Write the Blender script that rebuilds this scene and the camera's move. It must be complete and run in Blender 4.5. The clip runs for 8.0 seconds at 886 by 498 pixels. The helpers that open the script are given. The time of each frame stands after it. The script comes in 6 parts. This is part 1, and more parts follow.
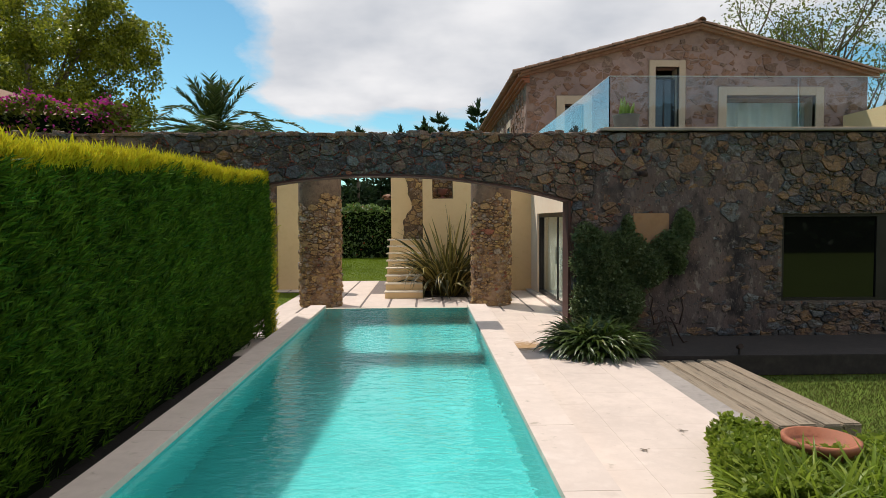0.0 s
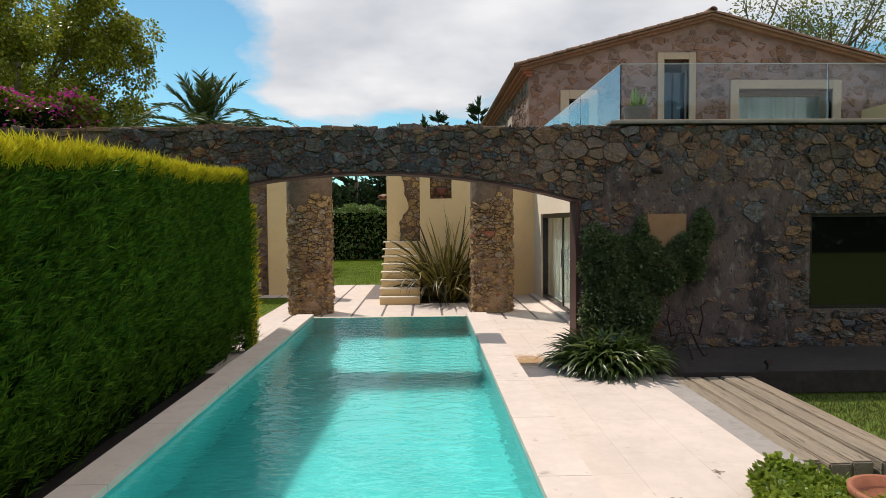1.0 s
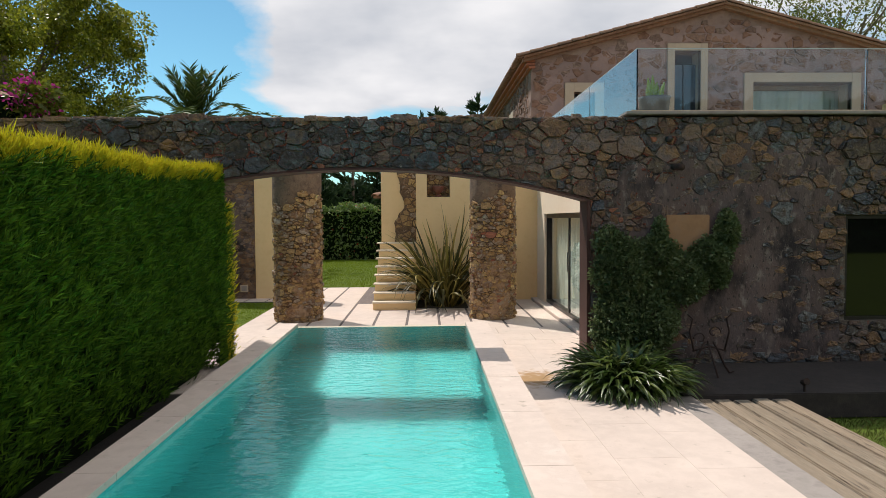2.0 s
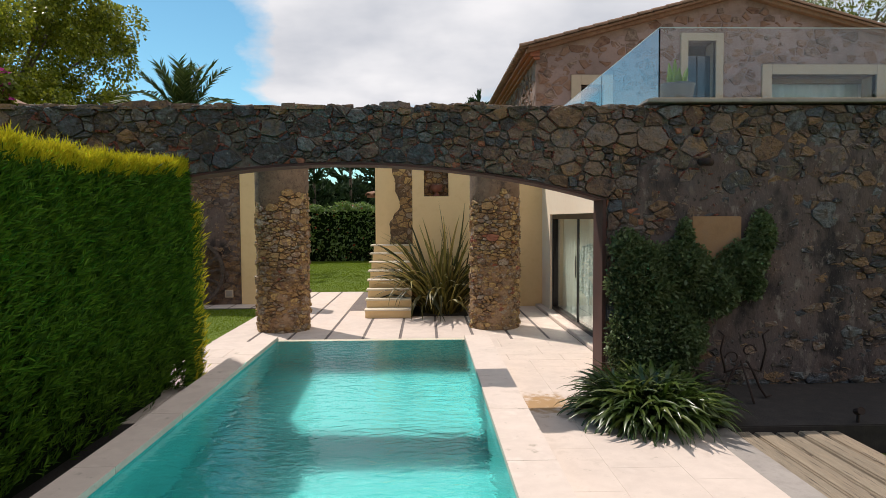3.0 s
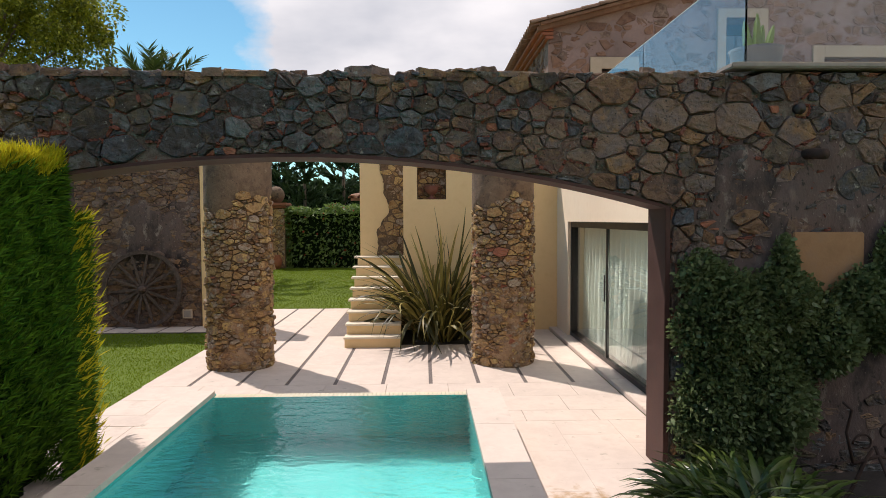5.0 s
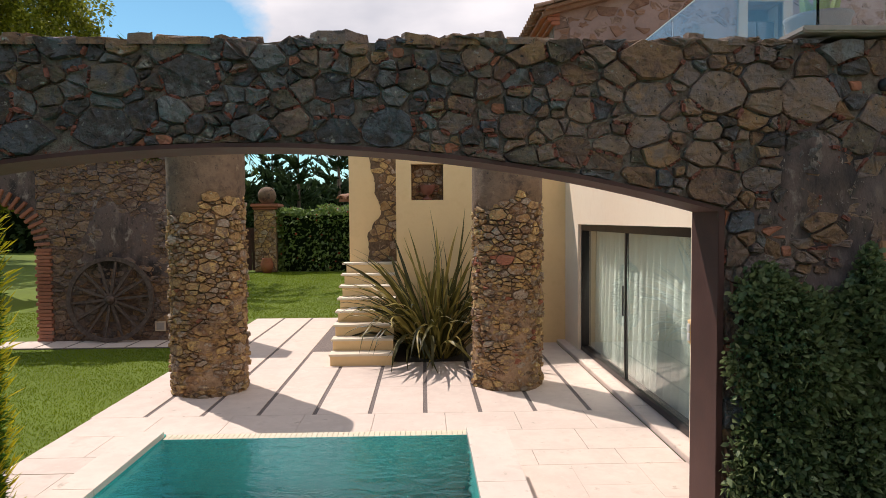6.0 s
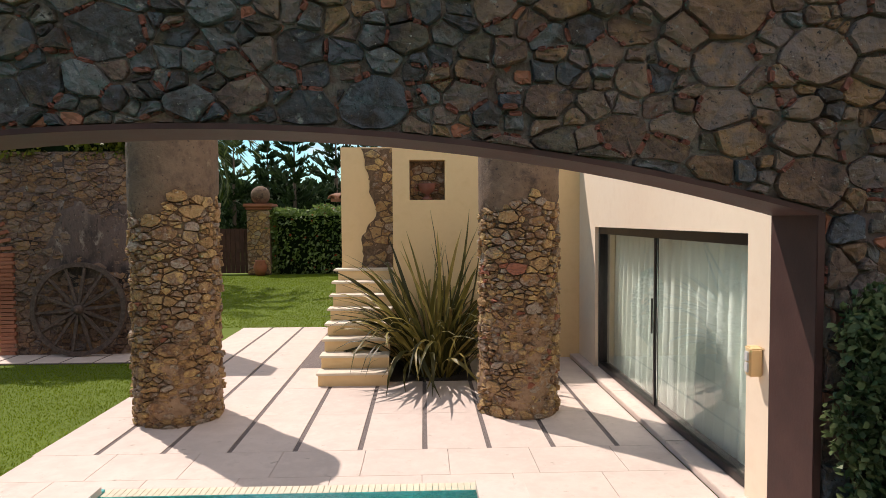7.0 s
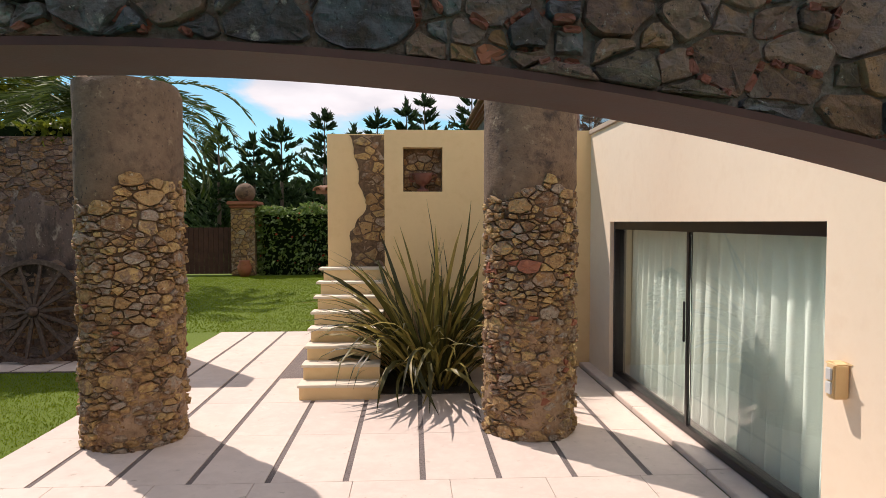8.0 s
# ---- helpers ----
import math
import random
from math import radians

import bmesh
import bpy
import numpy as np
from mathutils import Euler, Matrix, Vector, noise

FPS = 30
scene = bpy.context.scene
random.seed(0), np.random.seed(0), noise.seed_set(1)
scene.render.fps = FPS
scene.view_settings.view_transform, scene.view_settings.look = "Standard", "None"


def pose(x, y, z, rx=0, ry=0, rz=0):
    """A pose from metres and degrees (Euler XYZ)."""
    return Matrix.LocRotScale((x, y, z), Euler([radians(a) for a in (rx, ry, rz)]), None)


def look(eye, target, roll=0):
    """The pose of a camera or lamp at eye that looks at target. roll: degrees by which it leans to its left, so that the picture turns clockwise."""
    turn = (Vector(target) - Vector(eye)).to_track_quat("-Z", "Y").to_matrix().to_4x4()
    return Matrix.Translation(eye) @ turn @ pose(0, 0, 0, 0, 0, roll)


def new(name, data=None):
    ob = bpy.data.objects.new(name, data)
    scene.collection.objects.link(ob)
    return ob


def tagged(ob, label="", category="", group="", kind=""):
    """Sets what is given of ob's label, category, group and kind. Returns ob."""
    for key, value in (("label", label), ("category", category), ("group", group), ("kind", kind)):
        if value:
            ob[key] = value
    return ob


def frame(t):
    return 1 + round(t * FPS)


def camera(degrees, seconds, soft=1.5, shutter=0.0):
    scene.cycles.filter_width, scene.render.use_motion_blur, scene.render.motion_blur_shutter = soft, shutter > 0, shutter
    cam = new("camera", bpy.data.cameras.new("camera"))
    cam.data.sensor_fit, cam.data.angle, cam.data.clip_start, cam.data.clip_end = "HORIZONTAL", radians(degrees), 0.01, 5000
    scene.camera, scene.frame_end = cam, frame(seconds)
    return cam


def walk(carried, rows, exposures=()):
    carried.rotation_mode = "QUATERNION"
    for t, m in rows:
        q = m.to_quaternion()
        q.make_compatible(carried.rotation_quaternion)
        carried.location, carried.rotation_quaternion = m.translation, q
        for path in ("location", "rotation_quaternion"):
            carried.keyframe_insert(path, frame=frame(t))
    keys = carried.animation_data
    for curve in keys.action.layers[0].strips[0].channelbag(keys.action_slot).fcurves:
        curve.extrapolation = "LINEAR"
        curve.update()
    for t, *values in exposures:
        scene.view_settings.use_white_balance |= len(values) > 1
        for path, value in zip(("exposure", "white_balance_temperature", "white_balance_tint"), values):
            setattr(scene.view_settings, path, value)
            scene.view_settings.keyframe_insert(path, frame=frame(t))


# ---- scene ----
import collections

cam = camera(69.1, 8.0, soft=0.5)
PATH = [
    (0, (-0.795, -10.642, 1.95), (-0.74, -8.645, 1.863), -0.3),
    (0.5, (-0.756, -10.199, 1.975), (-0.701, -8.202, 1.885), -0.3),
    (1, (-0.693, -9.735, 1.98), (-0.642, -7.737, 1.893), -0.5),
    (1.5, (-0.671, -9.259, 2.001), (-0.616, -7.261, 1.91), -0.4),
    (3, (-0.56, -7.732, 2.043), (-0.506, -5.735, 1.95), -0.3),
    (3.5, (-0.526, -7.161, 2.056), (-0.473, -5.164, 1.965), -0.3),
    (4, (-0.503, -6.596, 2.072), (-0.45, -4.598, 1.984), -0.4),
    (4.5, (-0.485, -5.974, 2.131), (-0.429, -3.977, 2.039), -0.2),
    (6, (-0.378, -4.225, 2.22), (-0.318, -2.228, 2.129), -0.4),
    (6.5, (-0.381, -3.677, 2.234), (-0.319, -1.68, 2.146), -0.4),
    (7, (-0.374, -3.143, 2.256), (-0.313, -1.146, 2.164), -0.4),
    (7.5, (-0.41, -2.63, 2.234), (-0.336, -0.633, 2.145), -0.34),
    (8, (-0.45, -2.145, 2.13), (-0.357, -0.149, 2.046), -0.1),
]
walk(cam, [(t, look(eye, target, roll)) for t, eye, target, roll in PATH],
     [(0.0, -0.08, 6500, 11), (4.0, 0.0, 6550, 14), (8.0, 0.12, 6750, 20)])

# ---- world, sun, exposure ----
SUN = Vector((-0.47, 0.495, 1.0)).normalized()
world = bpy.data.worlds.new("sky")
scene.world = world
world.use_nodes = True
wn, wl = world.node_tree.nodes, world.node_tree.links
wn.clear()


def wnode(kind, **kw):
    n = wn.new(kind)
    for k, v in kw.items():
        if k in n.inputs:
            n.inputs[k].default_value = v
    return n


sky = wn.new("ShaderNodeTexSky")
sky.sky_type, sky.sun_disc = "NISHITA", False
sky.sun_elevation, sky.sun_rotation = math.asin(SUN.z), math.atan2(SUN.x, SUN.y)
sky.air_density, sky.dust_density, sky.ozone_density = 1.0, 0.0, 3.0
wco = wn.new("ShaderNodeTexCoord")
wsep = wn.new("ShaderNodeSeparateXYZ")
wl.new(wco.outputs["Generated"], wsep.inputs[0])


def wmath(op, a, b):
    n = wn.new("ShaderNodeMath")
    n.operation = op
    for i, v in enumerate((a, b)):
        if isinstance(v, (int, float)):
            n.inputs[i].default_value = v
        else:
            wl.new(v, n.inputs[i])
    return n.outputs[0]


den = wmath("ADD", wmath("MAXIMUM", wsep.outputs[2], 0.0), 0.22)
wcomb = wn.new("ShaderNodeCombineXYZ")
wl.new(wmath("DIVIDE", wsep.outputs[0], den), wcomb.inputs[0])
wl.new(wmath("DIVIDE", wsep.outputs[1], den), wcomb.inputs[1])
cloud = wnode("ShaderNodeTexNoise", Scale=0.85, Detail=9.0, Roughness=0.56, Distortion=0.25)
wl.new(wcomb.outputs[0], cloud.inputs["Vector"])
# thicker cloud straight ahead and to the right, open blue to the left and low down
lean = wn.new("ShaderNodeMapRange")
lean.inputs[1].default_value, lean.inputs[2].default_value = -0.44, -0.16
lean.inputs[3].default_value, lean.inputs[4].default_value = -0.24, 0.13
wl.new(wsep.outputs[0], lean.inputs[0])
low = wn.new("ShaderNodeMapRange")
low.inputs[1].default_value, low.inputs[2].default_value = 0.08, 0.24
low.inputs[3].default_value, low.inputs[4].default_value = -0.14, 0.05
wl.new(wsep.outputs[2], low.inputs[0])
cover = wmath("ADD", wmath("ADD", cloud.outputs["Fac"], lean.outputs[0]), low.outputs[0])
cramp = wn.new("ShaderNodeValToRGB")
cramp.color_ramp.elements[0].position, cramp.color_ramp.elements[1].position = 0.50, 0.58
wl.new(cover, cramp.inputs[0])
shade = wnode("ShaderNodeTexNoise", Scale=1.6, Detail=5.0)
wl.new(wcomb.outputs[0], shade.inputs["Vector"])
sramp = wn.new("ShaderNodeValToRGB")
sramp.color_ramp.elements[0].color, sramp.color_ramp.elements[1].color = (6.2, 6.5, 7.0, 1), (9.3, 9.3, 9.4, 1)
sramp.color_ramp.elements[0].position, sramp.color_ramp.elements[1].position = 0.38, 0.62
wl.new(shade.outputs["Fac"], sramp.inputs[0])
wmix = wn.new("ShaderNodeMix")
wmix.data_type = "RGBA"
wl.new(cramp.outputs[0], wmix.inputs[0])
wtint = wn.new("ShaderNodeMix")
wtint.data_type, wtint.blend_type = "RGBA", "MULTIPLY"
wtint.inputs[0].default_value, wtint.inputs[7].default_value = 1.0, (0.95, 1.36, 1.23, 1)
wl.new(sky.outputs[0], wtint.inputs[6])
wl.new(wtint.outputs[2], wmix.inputs[6])
wl.new(sramp.outputs[0], wmix.inputs[7])
wbg = wn.new("ShaderNodeBackground")
wbg.inputs[1].default_value = 0.1
wl.new(wmix.outputs[2], wbg.inputs[0])
wout = wn.new("ShaderNodeOutputWorld")
wl.new(wbg.outputs[0], wout.inputs[0])

sun = new("sun", bpy.data.lights.new("sun", "SUN"))
sun.data.energy, sun.data.angle, sun.data.color = 4.2, radians(0.53), (1.0, 0.93, 0.84)
sun.matrix_world = look(SUN * 60, (0, 0, 0))
scene.view_settings.exposure = 0.0


# ---- materials ----
def mat(name, cols, scale=8.0, rough=0.8, bump=0.3, bscale=60.0, big=0.9, spread=0.35, rnd=0.0, island=False, metal=0.0, gloss=0.5, stretch=(1, 1, 1), rvar=0.15, depth=0.01, spots=()):
    """A weathered surface: a colour ramp over fine noise and per-piece chance, broad light and dark drift, fine relief."""
    m = bpy.data.materials.new(name)
    m.use_nodes = True
    n, l = m.node_tree.nodes, m.node_tree.links
    bsdf = n["Principled BSDF"]
    geo = n.new("ShaderNodeNewGeometry")
    mp = n.new("ShaderNodeMapping")
    mp.inputs["Scale"].default_value = stretch
    l.new(geo.outputs["Position"], mp.inputs[0])

    def noise_tex(sc, detail):
        t = n.new("ShaderNodeTexNoise")
        t.inputs["Scale"].default_value, t.inputs["Detail"].default_value, t.inputs["Roughness"].default_value = sc, detail, 0.62
        l.new(mp.outputs[0], t.inputs["Vector"])
        return t.outputs["Fac"]

    def calc(op, a, b):
        t = n.new("ShaderNodeMath")
        t.operation = op
        for i, v in enumerate((a, b)):
            if isinstance(v, (int, float)):
                t.inputs[i].default_value = v
            else:
                l.new(v, t.inputs[i])
        return t.outputs[0]

    fine, broad = noise_tex(scale, 6.0), noise_tex(big, 4.0)
    f = calc("ADD", calc("MULTIPLY", calc("SUBTRACT", fine, 0.5), 1.9), 0.5)
    if rnd > 0:
        if island:
            chance = geo.outputs["Random Per Island"]
        else:
            chance = n.new("ShaderNodeObjectInfo").outputs["Random"]
        f = calc("ADD", calc("MULTIPLY", f, 1 - rnd), calc("MULTIPLY", chance, rnd))
    ramp = n.new("ShaderNodeValToRGB")
    els = ramp.color_ramp.elements
    while len(els) < len(cols):
        els.new(0.5)
    for i, c in enumerate(cols):
        els[i].position = i / (len(cols) - 1) * 0.9 + 0.05
        els[i].color = (*c, 1)
    l.new(f, ramp.inputs[0])
    hsv = n.new("ShaderNodeHueSaturation")
    l.new(ramp.outputs[0], hsv.inputs["Color"])
    l.new(calc("ADD", calc("MULTIPLY", calc("SUBTRACT", broad, 0.5), spread * 2.6), 1.0), hsv.inputs["Value"])
    out = hsv.outputs[0]
    # stains, lichen and grit: (colour, size, cover, softness) each
    for colour, ssc, lo, soft_ in spots:
        r2 = n.new("ShaderNodeMapRange")
        r2.inputs[1].default_value, r2.inputs[2].default_value = lo, lo + soft_
        l.new(noise_tex(ssc, 7.0), r2.inputs[0])
        mx = n.new("ShaderNodeMix")
        mx.data_type = "RGBA"
        mx.inputs[7].default_value = (*colour, 1)
        l.new(r2.outputs[0], mx.inputs[0])
        l.new(out, mx.inputs[6])
        out = mx.outputs[2]
    l.new(out, bsdf.inputs["Base Color"])
    l.new(calc("ADD", calc("MULTIPLY", calc("SUBTRACT", fine, 0.5), rvar * 2), rough), bsdf.inputs["Roughness"])
    bsdf.inputs["Metallic"].default_value, bsdf.inputs["Specular IOR Level"].default_value = metal, gloss
    if bump:
        bp = n.new("ShaderNodeBump")
        bp.inputs["Strength"].default_value, bp.inputs["Distance"].default_value = bump, depth
        l.new(noise_tex(bscale, 8.0), bp.inputs["Height"])
        l.new(bp.outputs[0], bsdf.inputs["Normal"])
    return m


def leaf_mat(name, cols, rough=0.45, gloss=0.4, through_light=0.35, scale=3.0, island=True, rnd=0.6):
    """Leaves that let some light through, varied leaf by leaf."""
    m = mat(name, cols, scale=scale, rough=rough, bump=0, spread=0.3, rnd=rnd, island=island, gloss=gloss, rvar=0.05)
    n, l = m.node_tree.nodes, m.node_tree.links
    bsdf = n["Principled BSDF"]
    tr = n.new("ShaderNodeBsdfTranslucent")
    src = bsdf.inputs["Base Color"].links[0].from_socket
    l.new(src, tr.inputs[0])
    mx = n.new("ShaderNodeMixShader")
    mx.inputs[0].default_value = through_light
    l.new(bsdf.outputs[0], mx.inputs[1])
    l.new(tr.outputs[0], mx.inputs[2])
    l.new(mx.outputs[0], n["Material Output"].inputs[0])
    return m


def glass_mat(name, tint=(1, 1, 1), rough=0.0, ior=1.45):
    m = bpy.data.materials.new(name)
    m.use_nodes = True
    b = m.node_tree.nodes["Principled BSDF"]
    b.inputs["Base Color"].default_value = (*tint, 1)
    b.inputs["Transmission Weight"].default_value = 1.0
    b.inputs["Roughness"].default_value, b.inputs["IOR"].default_value = rough, ior
    return m


WALLSTONE = [(0.018, 0.012, 0.011), (0.10, 0.108, 0.122), (0.045, 0.03, 0.024), (0.13, 0.095, 0.058), (0.072, 0.074, 0.082), (0.052, 0.038, 0.03), (0.15, 0.155, 0.155), (0.09, 0.062, 0.04), (0.34, 0.33, 0.30)]
BROWNSTONE = [(0.06, 0.032, 0.024), (0.22, 0.12, 0.06), (0.11, 0.064, 0.048), (0.28, 0.155, 0.07), (0.16, 0.12, 0.108), (0.22, 0.14, 0.09), (0.135, 0.08, 0.06), (0.32, 0.22, 0.15)]
LICHEN = (((0.30, 0.29, 0.25), 12.0, 0.63, 0.08), ((0.03, 0.023, 0.02), 5.0, 0.585, 0.12), ((0.26, 0.15, 0.04), 15.0, 0.685, 0.05), ((0.36, 0.34, 0.29), 46.0, 0.66, 0.05), ((0.02, 0.016, 0.014), 38.0, 0.60, 0.07))
stone_dark = mat("field_stone", WALLSTONE, scale=7, rough=0.72, bump=1.0, bscale=22, rnd=0.68, spread=0.45, depth=0.035, spots=LICHEN)
stone_dark_far = mat("field_stone_rest", WALLSTONE, scale=7, rough=0.72, bump=1.0, bscale=22, rnd=0.68, island=True, spread=0.45, depth=0.035, spots=LICHEN)
stone_brown = mat("brown_field_stone", BROWNSTONE, scale=7, rough=0.75, bump=1.0, bscale=22, rnd=0.68, spread=0.4, depth=0.035, spots=LICHEN)
stone_brown_far = mat("brown_field_stone_rest", BROWNSTONE, scale=7, rough=0.75, bump=1.0, bscale=22, rnd=0.68, island=True, spread=0.4, depth=0.035, spots=LICHEN)
COLSTONE = [(0.09, 0.046, 0.024), (0.34, 0.20, 0.078), (0.43, 0.28, 0.13), (0.19, 0.10, 0.052), (0.37, 0.31, 0.24), (0.29, 0.155, 0.068), (0.54, 0.37, 0.15), (0.22, 0.145, 0.10), (0.55, 0.44, 0.29)]
COLSPOT = (((0.09, 0.055, 0.035), 9.0, 0.6, 0.1), ((0.54, 0.46, 0.33), 17.0, 0.62, 0.08), ((0.07, 0.045, 0.03), 42.0, 0.61, 0.06))
stone_col = mat("column_stone", COLSTONE, scale=12, rough=0.88, bump=1.0, bscale=32, rnd=0.72, spread=0.35, depth=0.022, spots=COLSPOT)
stone_col_far = mat("column_stone_rest", COLSTONE, scale=12, rough=0.88, bump=1.0, bscale=32, rnd=0.72, island=True, spread=0.35, depth=0.022, spots=COLSPOT)
mortar = mat("mortar", [(0.06, 0.036, 0.022), (0.15, 0.095, 0.055), (0.23, 0.155, 0.095)], scale=18, rough=0.95, bump=0.8, bscale=70, spread=0.4)
col_smear = mat("column_mortar", [(0.22, 0.13, 0.075), (0.36, 0.235, 0.14), (0.44, 0.30, 0.19)], scale=12, rough=0.93, bump=1.0, bscale=45, spread=0.4, depth=0.02, spots=(((0.12, 0.075, 0.045), 14.0, 0.6, 0.08),))
mortar_red = mat("red_mortar", [(0.05, 0.038, 0.03), (0.19, 0.16, 0.13), (0.12, 0.085, 0.065), (0.28, 0.24, 0.20)], scale=9, rough=0.95, bump=1.0, bscale=50, spread=0.4, depth=0.02, spots=(((0.26, 0.07, 0.035), 11.0, 0.6, 0.05),))
old_render = mat("old_render", [(0.062, 0.04, 0.035), (0.138, 0.092, 0.078), (0.11, 0.08, 0.072), (0.205, 0.15, 0.122)], scale=3.2, rough=0.93, bump=0.8, bscale=24, big=0.8, spread=0.5, depth=0.02, stretch=(1, 1, 0.55), spots=(((0.03, 0.023, 0.023), 1.9, 0.51, 0.12), ((0.27, 0.22, 0.185), 5.5, 0.575, 0.08), ((0.045, 0.035, 0.03), 22.0, 0.585, 0.06), ((0.30, 0.25, 0.21), 48.0, 0.63, 0.05)))
col_render = mat("column_render", [(0.095, 0.06, 0.04), (0.205, 0.135, 0.085), (0.15, 0.10, 0.066)], scale=7, rough=0.93, bump=0.9, bscale=28, big=1.6, spread=0.45, depth=0.02, spots=(((0.06, 0.042, 0.034), 3.0, 0.54, 0.12), ((0.33, 0.25, 0.16), 10.0, 0.61, 0.08), ((0.05, 0.035, 0.028), 30.0, 0.62, 0.05)))
pale_cream = mat("pale_cream_render", [(0.87, 0.705, 0.52), (0.91, 0.755, 0.57), (0.89, 0.73, 0.545)], scale=5, rough=0.9, bump=0.12, bscale=90, big=0.6, spread=0.06, depth=0.004)
cream = mat("cream_render", [(0.77, 0.545, 0.27), (0.82, 0.595, 0.315), (0.79, 0.57, 0.30)], scale=5, rough=0.9, bump=0.12, bscale=90, big=0.6, spread=0.06, depth=0.004)
surround = mat("pale_render", [(0.46, 0.36, 0.26), (0.52, 0.41, 0.305)], scale=6, rough=0.9, bump=0.15, bscale=90, spread=0.08)
paving = mat("pale_limestone", [(0.53, 0.43, 0.36), (0.65, 0.54, 0.465), (0.60, 0.495, 0.425), (0.69, 0.585, 0.51)], scale=4, rough=0.72, bump=0.25, bscale=55, big=0.7, spread=0.14, rnd=0.2, depth=0.004, spots=(((0.40, 0.33, 0.26), 7.0, 0.63, 0.10), ((0.30, 0.25, 0.20), 42.0, 0.69, 0.05)))
# rusty wet stain on the slabs beside the pool
pn, pl = paving.node_tree.nodes, paving.node_tree.links
pgeo = pn.new("ShaderNodeNewGeometry")
pmap = pn.new("ShaderNodeMapping")
pmap.inputs["Location"].default_value, pmap.inputs["Scale"].default_value = (-0.75 / 0.85, 0.75 / 0.95, 0), (1 / 0.85, 1 / 0.95, 3)
pl.new(pgeo.outputs["Position"], pmap.inputs[0])
pdist = pn.new("ShaderNodeVectorMath")
pdist.operation = "LENGTH"
pl.new(pmap.outputs[0], pdist.inputs[0])
pno = pn.new("ShaderNodeTexNoise")
pno.inputs["Scale"].default_value, pno.inputs["Detail"].default_value = 11.0, 9.0
pl.new(pgeo.outputs["Position"], pno.inputs["Vector"])
padd = pn.new("ShaderNodeMath")
padd.operation = "ADD"
pl.new(pdist.outputs["Value"], padd.inputs[0])
pl.new(pno.outputs["Fac"], padd.inputs[1])
pramp = pn.new("ShaderNodeValToRGB")
pramp.color_ramp.elements[0].position, pramp.color_ramp.elements[1].position = 0.70, 1.45
pramp.color_ramp.elements[0].color, pramp.color_ramp.elements[1].color = (0.9, 0.9, 0.9, 1), (0, 0, 0, 1)
pl.new(padd.outputs[0], pramp.inputs[0])
pmix = pn.new("ShaderNodeMix")
pmix.data_type = "RGBA"
pmix.inputs[7].default_value = (0.36, 0.20, 0.065, 1)
pl.new(pramp.outputs[0], pmix.inputs[0])
pb = pn["Principled BSDF"]
pl.new(pb.inputs["Base Color"].links[0].from_socket, pmix.inputs[6])
pl.new(pmix.outputs[2], pb.inputs["Base Color"])
tread_mat = mat("step_limestone", [(0.70, 0.60, 0.46), (0.77, 0.68, 0.54)], scale=7, rough=0.7, bump=0.15, bscale=60, spread=0.1)
pebble = mat("dark_pebble", [(0.07, 0.055, 0.05), (0.16, 0.13, 0.12), (0.26, 0.22, 0.2)], scale=70, rough=0.85, bump=0.9, bscale=110, spread=0.2)
lawn_soil = mat("lawn_ground", [(0.07, 0.115, 0.006), (0.105, 0.16, 0.008), (0.14, 0.185, 0.012)], scale=40, rough=0.95, bump=0.9, bscale=160, big=0.5, spread=0.25)
# ledge concrete with the wall's shadow put into its near-black colour
shaded_concrete = mat("shaded_concrete", [(0.018, 0.013, 0.011), (0.034, 0.026, 0.022), (0.055, 0.044, 0.036)], scale=7, rough=0.92, bump=0.4, bscale=60, spread=0.4)
concrete = mat("grey_concrete", [(0.23, 0.20, 0.18), (0.33, 0.29, 0.26), (0.28, 0.25, 0.22)], scale=6, rough=0.9, bump=0.3, bscale=60, spread=0.3)
# turquoise mosaic; its fine mottling paints in the caustic shimmer of the water
pool_tile_shimmer = mat("pool_mosaic_shimmer", [(0.016, 0.27, 0.28), (0.05, 0.42, 0.41), (0.11, 0.56, 0.54)], scale=34, rough=0.4, bump=0.05, bscale=40, big=1.6, spread=0.22)
weir_tile = mat("cream_mosaic", [(0.62, 0.55, 0.40), (0.72, 0.65, 0.5)], scale=30, rough=0.4, bump=0.1, bscale=60, spread=0.1)
steel = mat("brown_steel", [(0.05, 0.022, 0.018), (0.072, 0.032, 0.026), (0.09, 0.044, 0.034)], scale=4, rough=0.62, bump=0.12, bscale=50, big=0.8, spread=0.3, gloss=0.3)
frame_dark = mat("dark_frame", [(0.02, 0.016, 0.015), (0.035, 0.028, 0.026)], scale=5, rough=0.4, bump=0.03, spread=0.15, metal=0.3)
rooftile = mat("clay_roof_tile", [(0.10, 0.055, 0.04), (0.21, 0.105, 0.06), (0.27, 0.155, 0.095), (0.16, 0.12, 0.09)], scale=9, rough=0.9, bump=0.5, bscale=50, rnd=0.5, island=True, spread=0.3)
old_wood = mat("grey_wood", [(0.18, 0.13, 0.09), (0.38, 0.29, 0.20), (0.29, 0.23, 0.165), (0.48, 0.40, 0.29)], scale=7, rough=0.88, bump=1.0, bscale=14, stretch=(11, 0.8, 11), rnd=0.3, spread=0.35, depth=0.02, spots=(((0.07, 0.05, 0.035), 3.0, 0.58, 0.1),))
wheel_wood = mat("wheel_wood", [(0.03, 0.02, 0.016), (0.085, 0.058, 0.046), (0.15, 0.115, 0.095)], scale=20, rough=0.85, bump=0.5, bscale=60, spread=0.3)
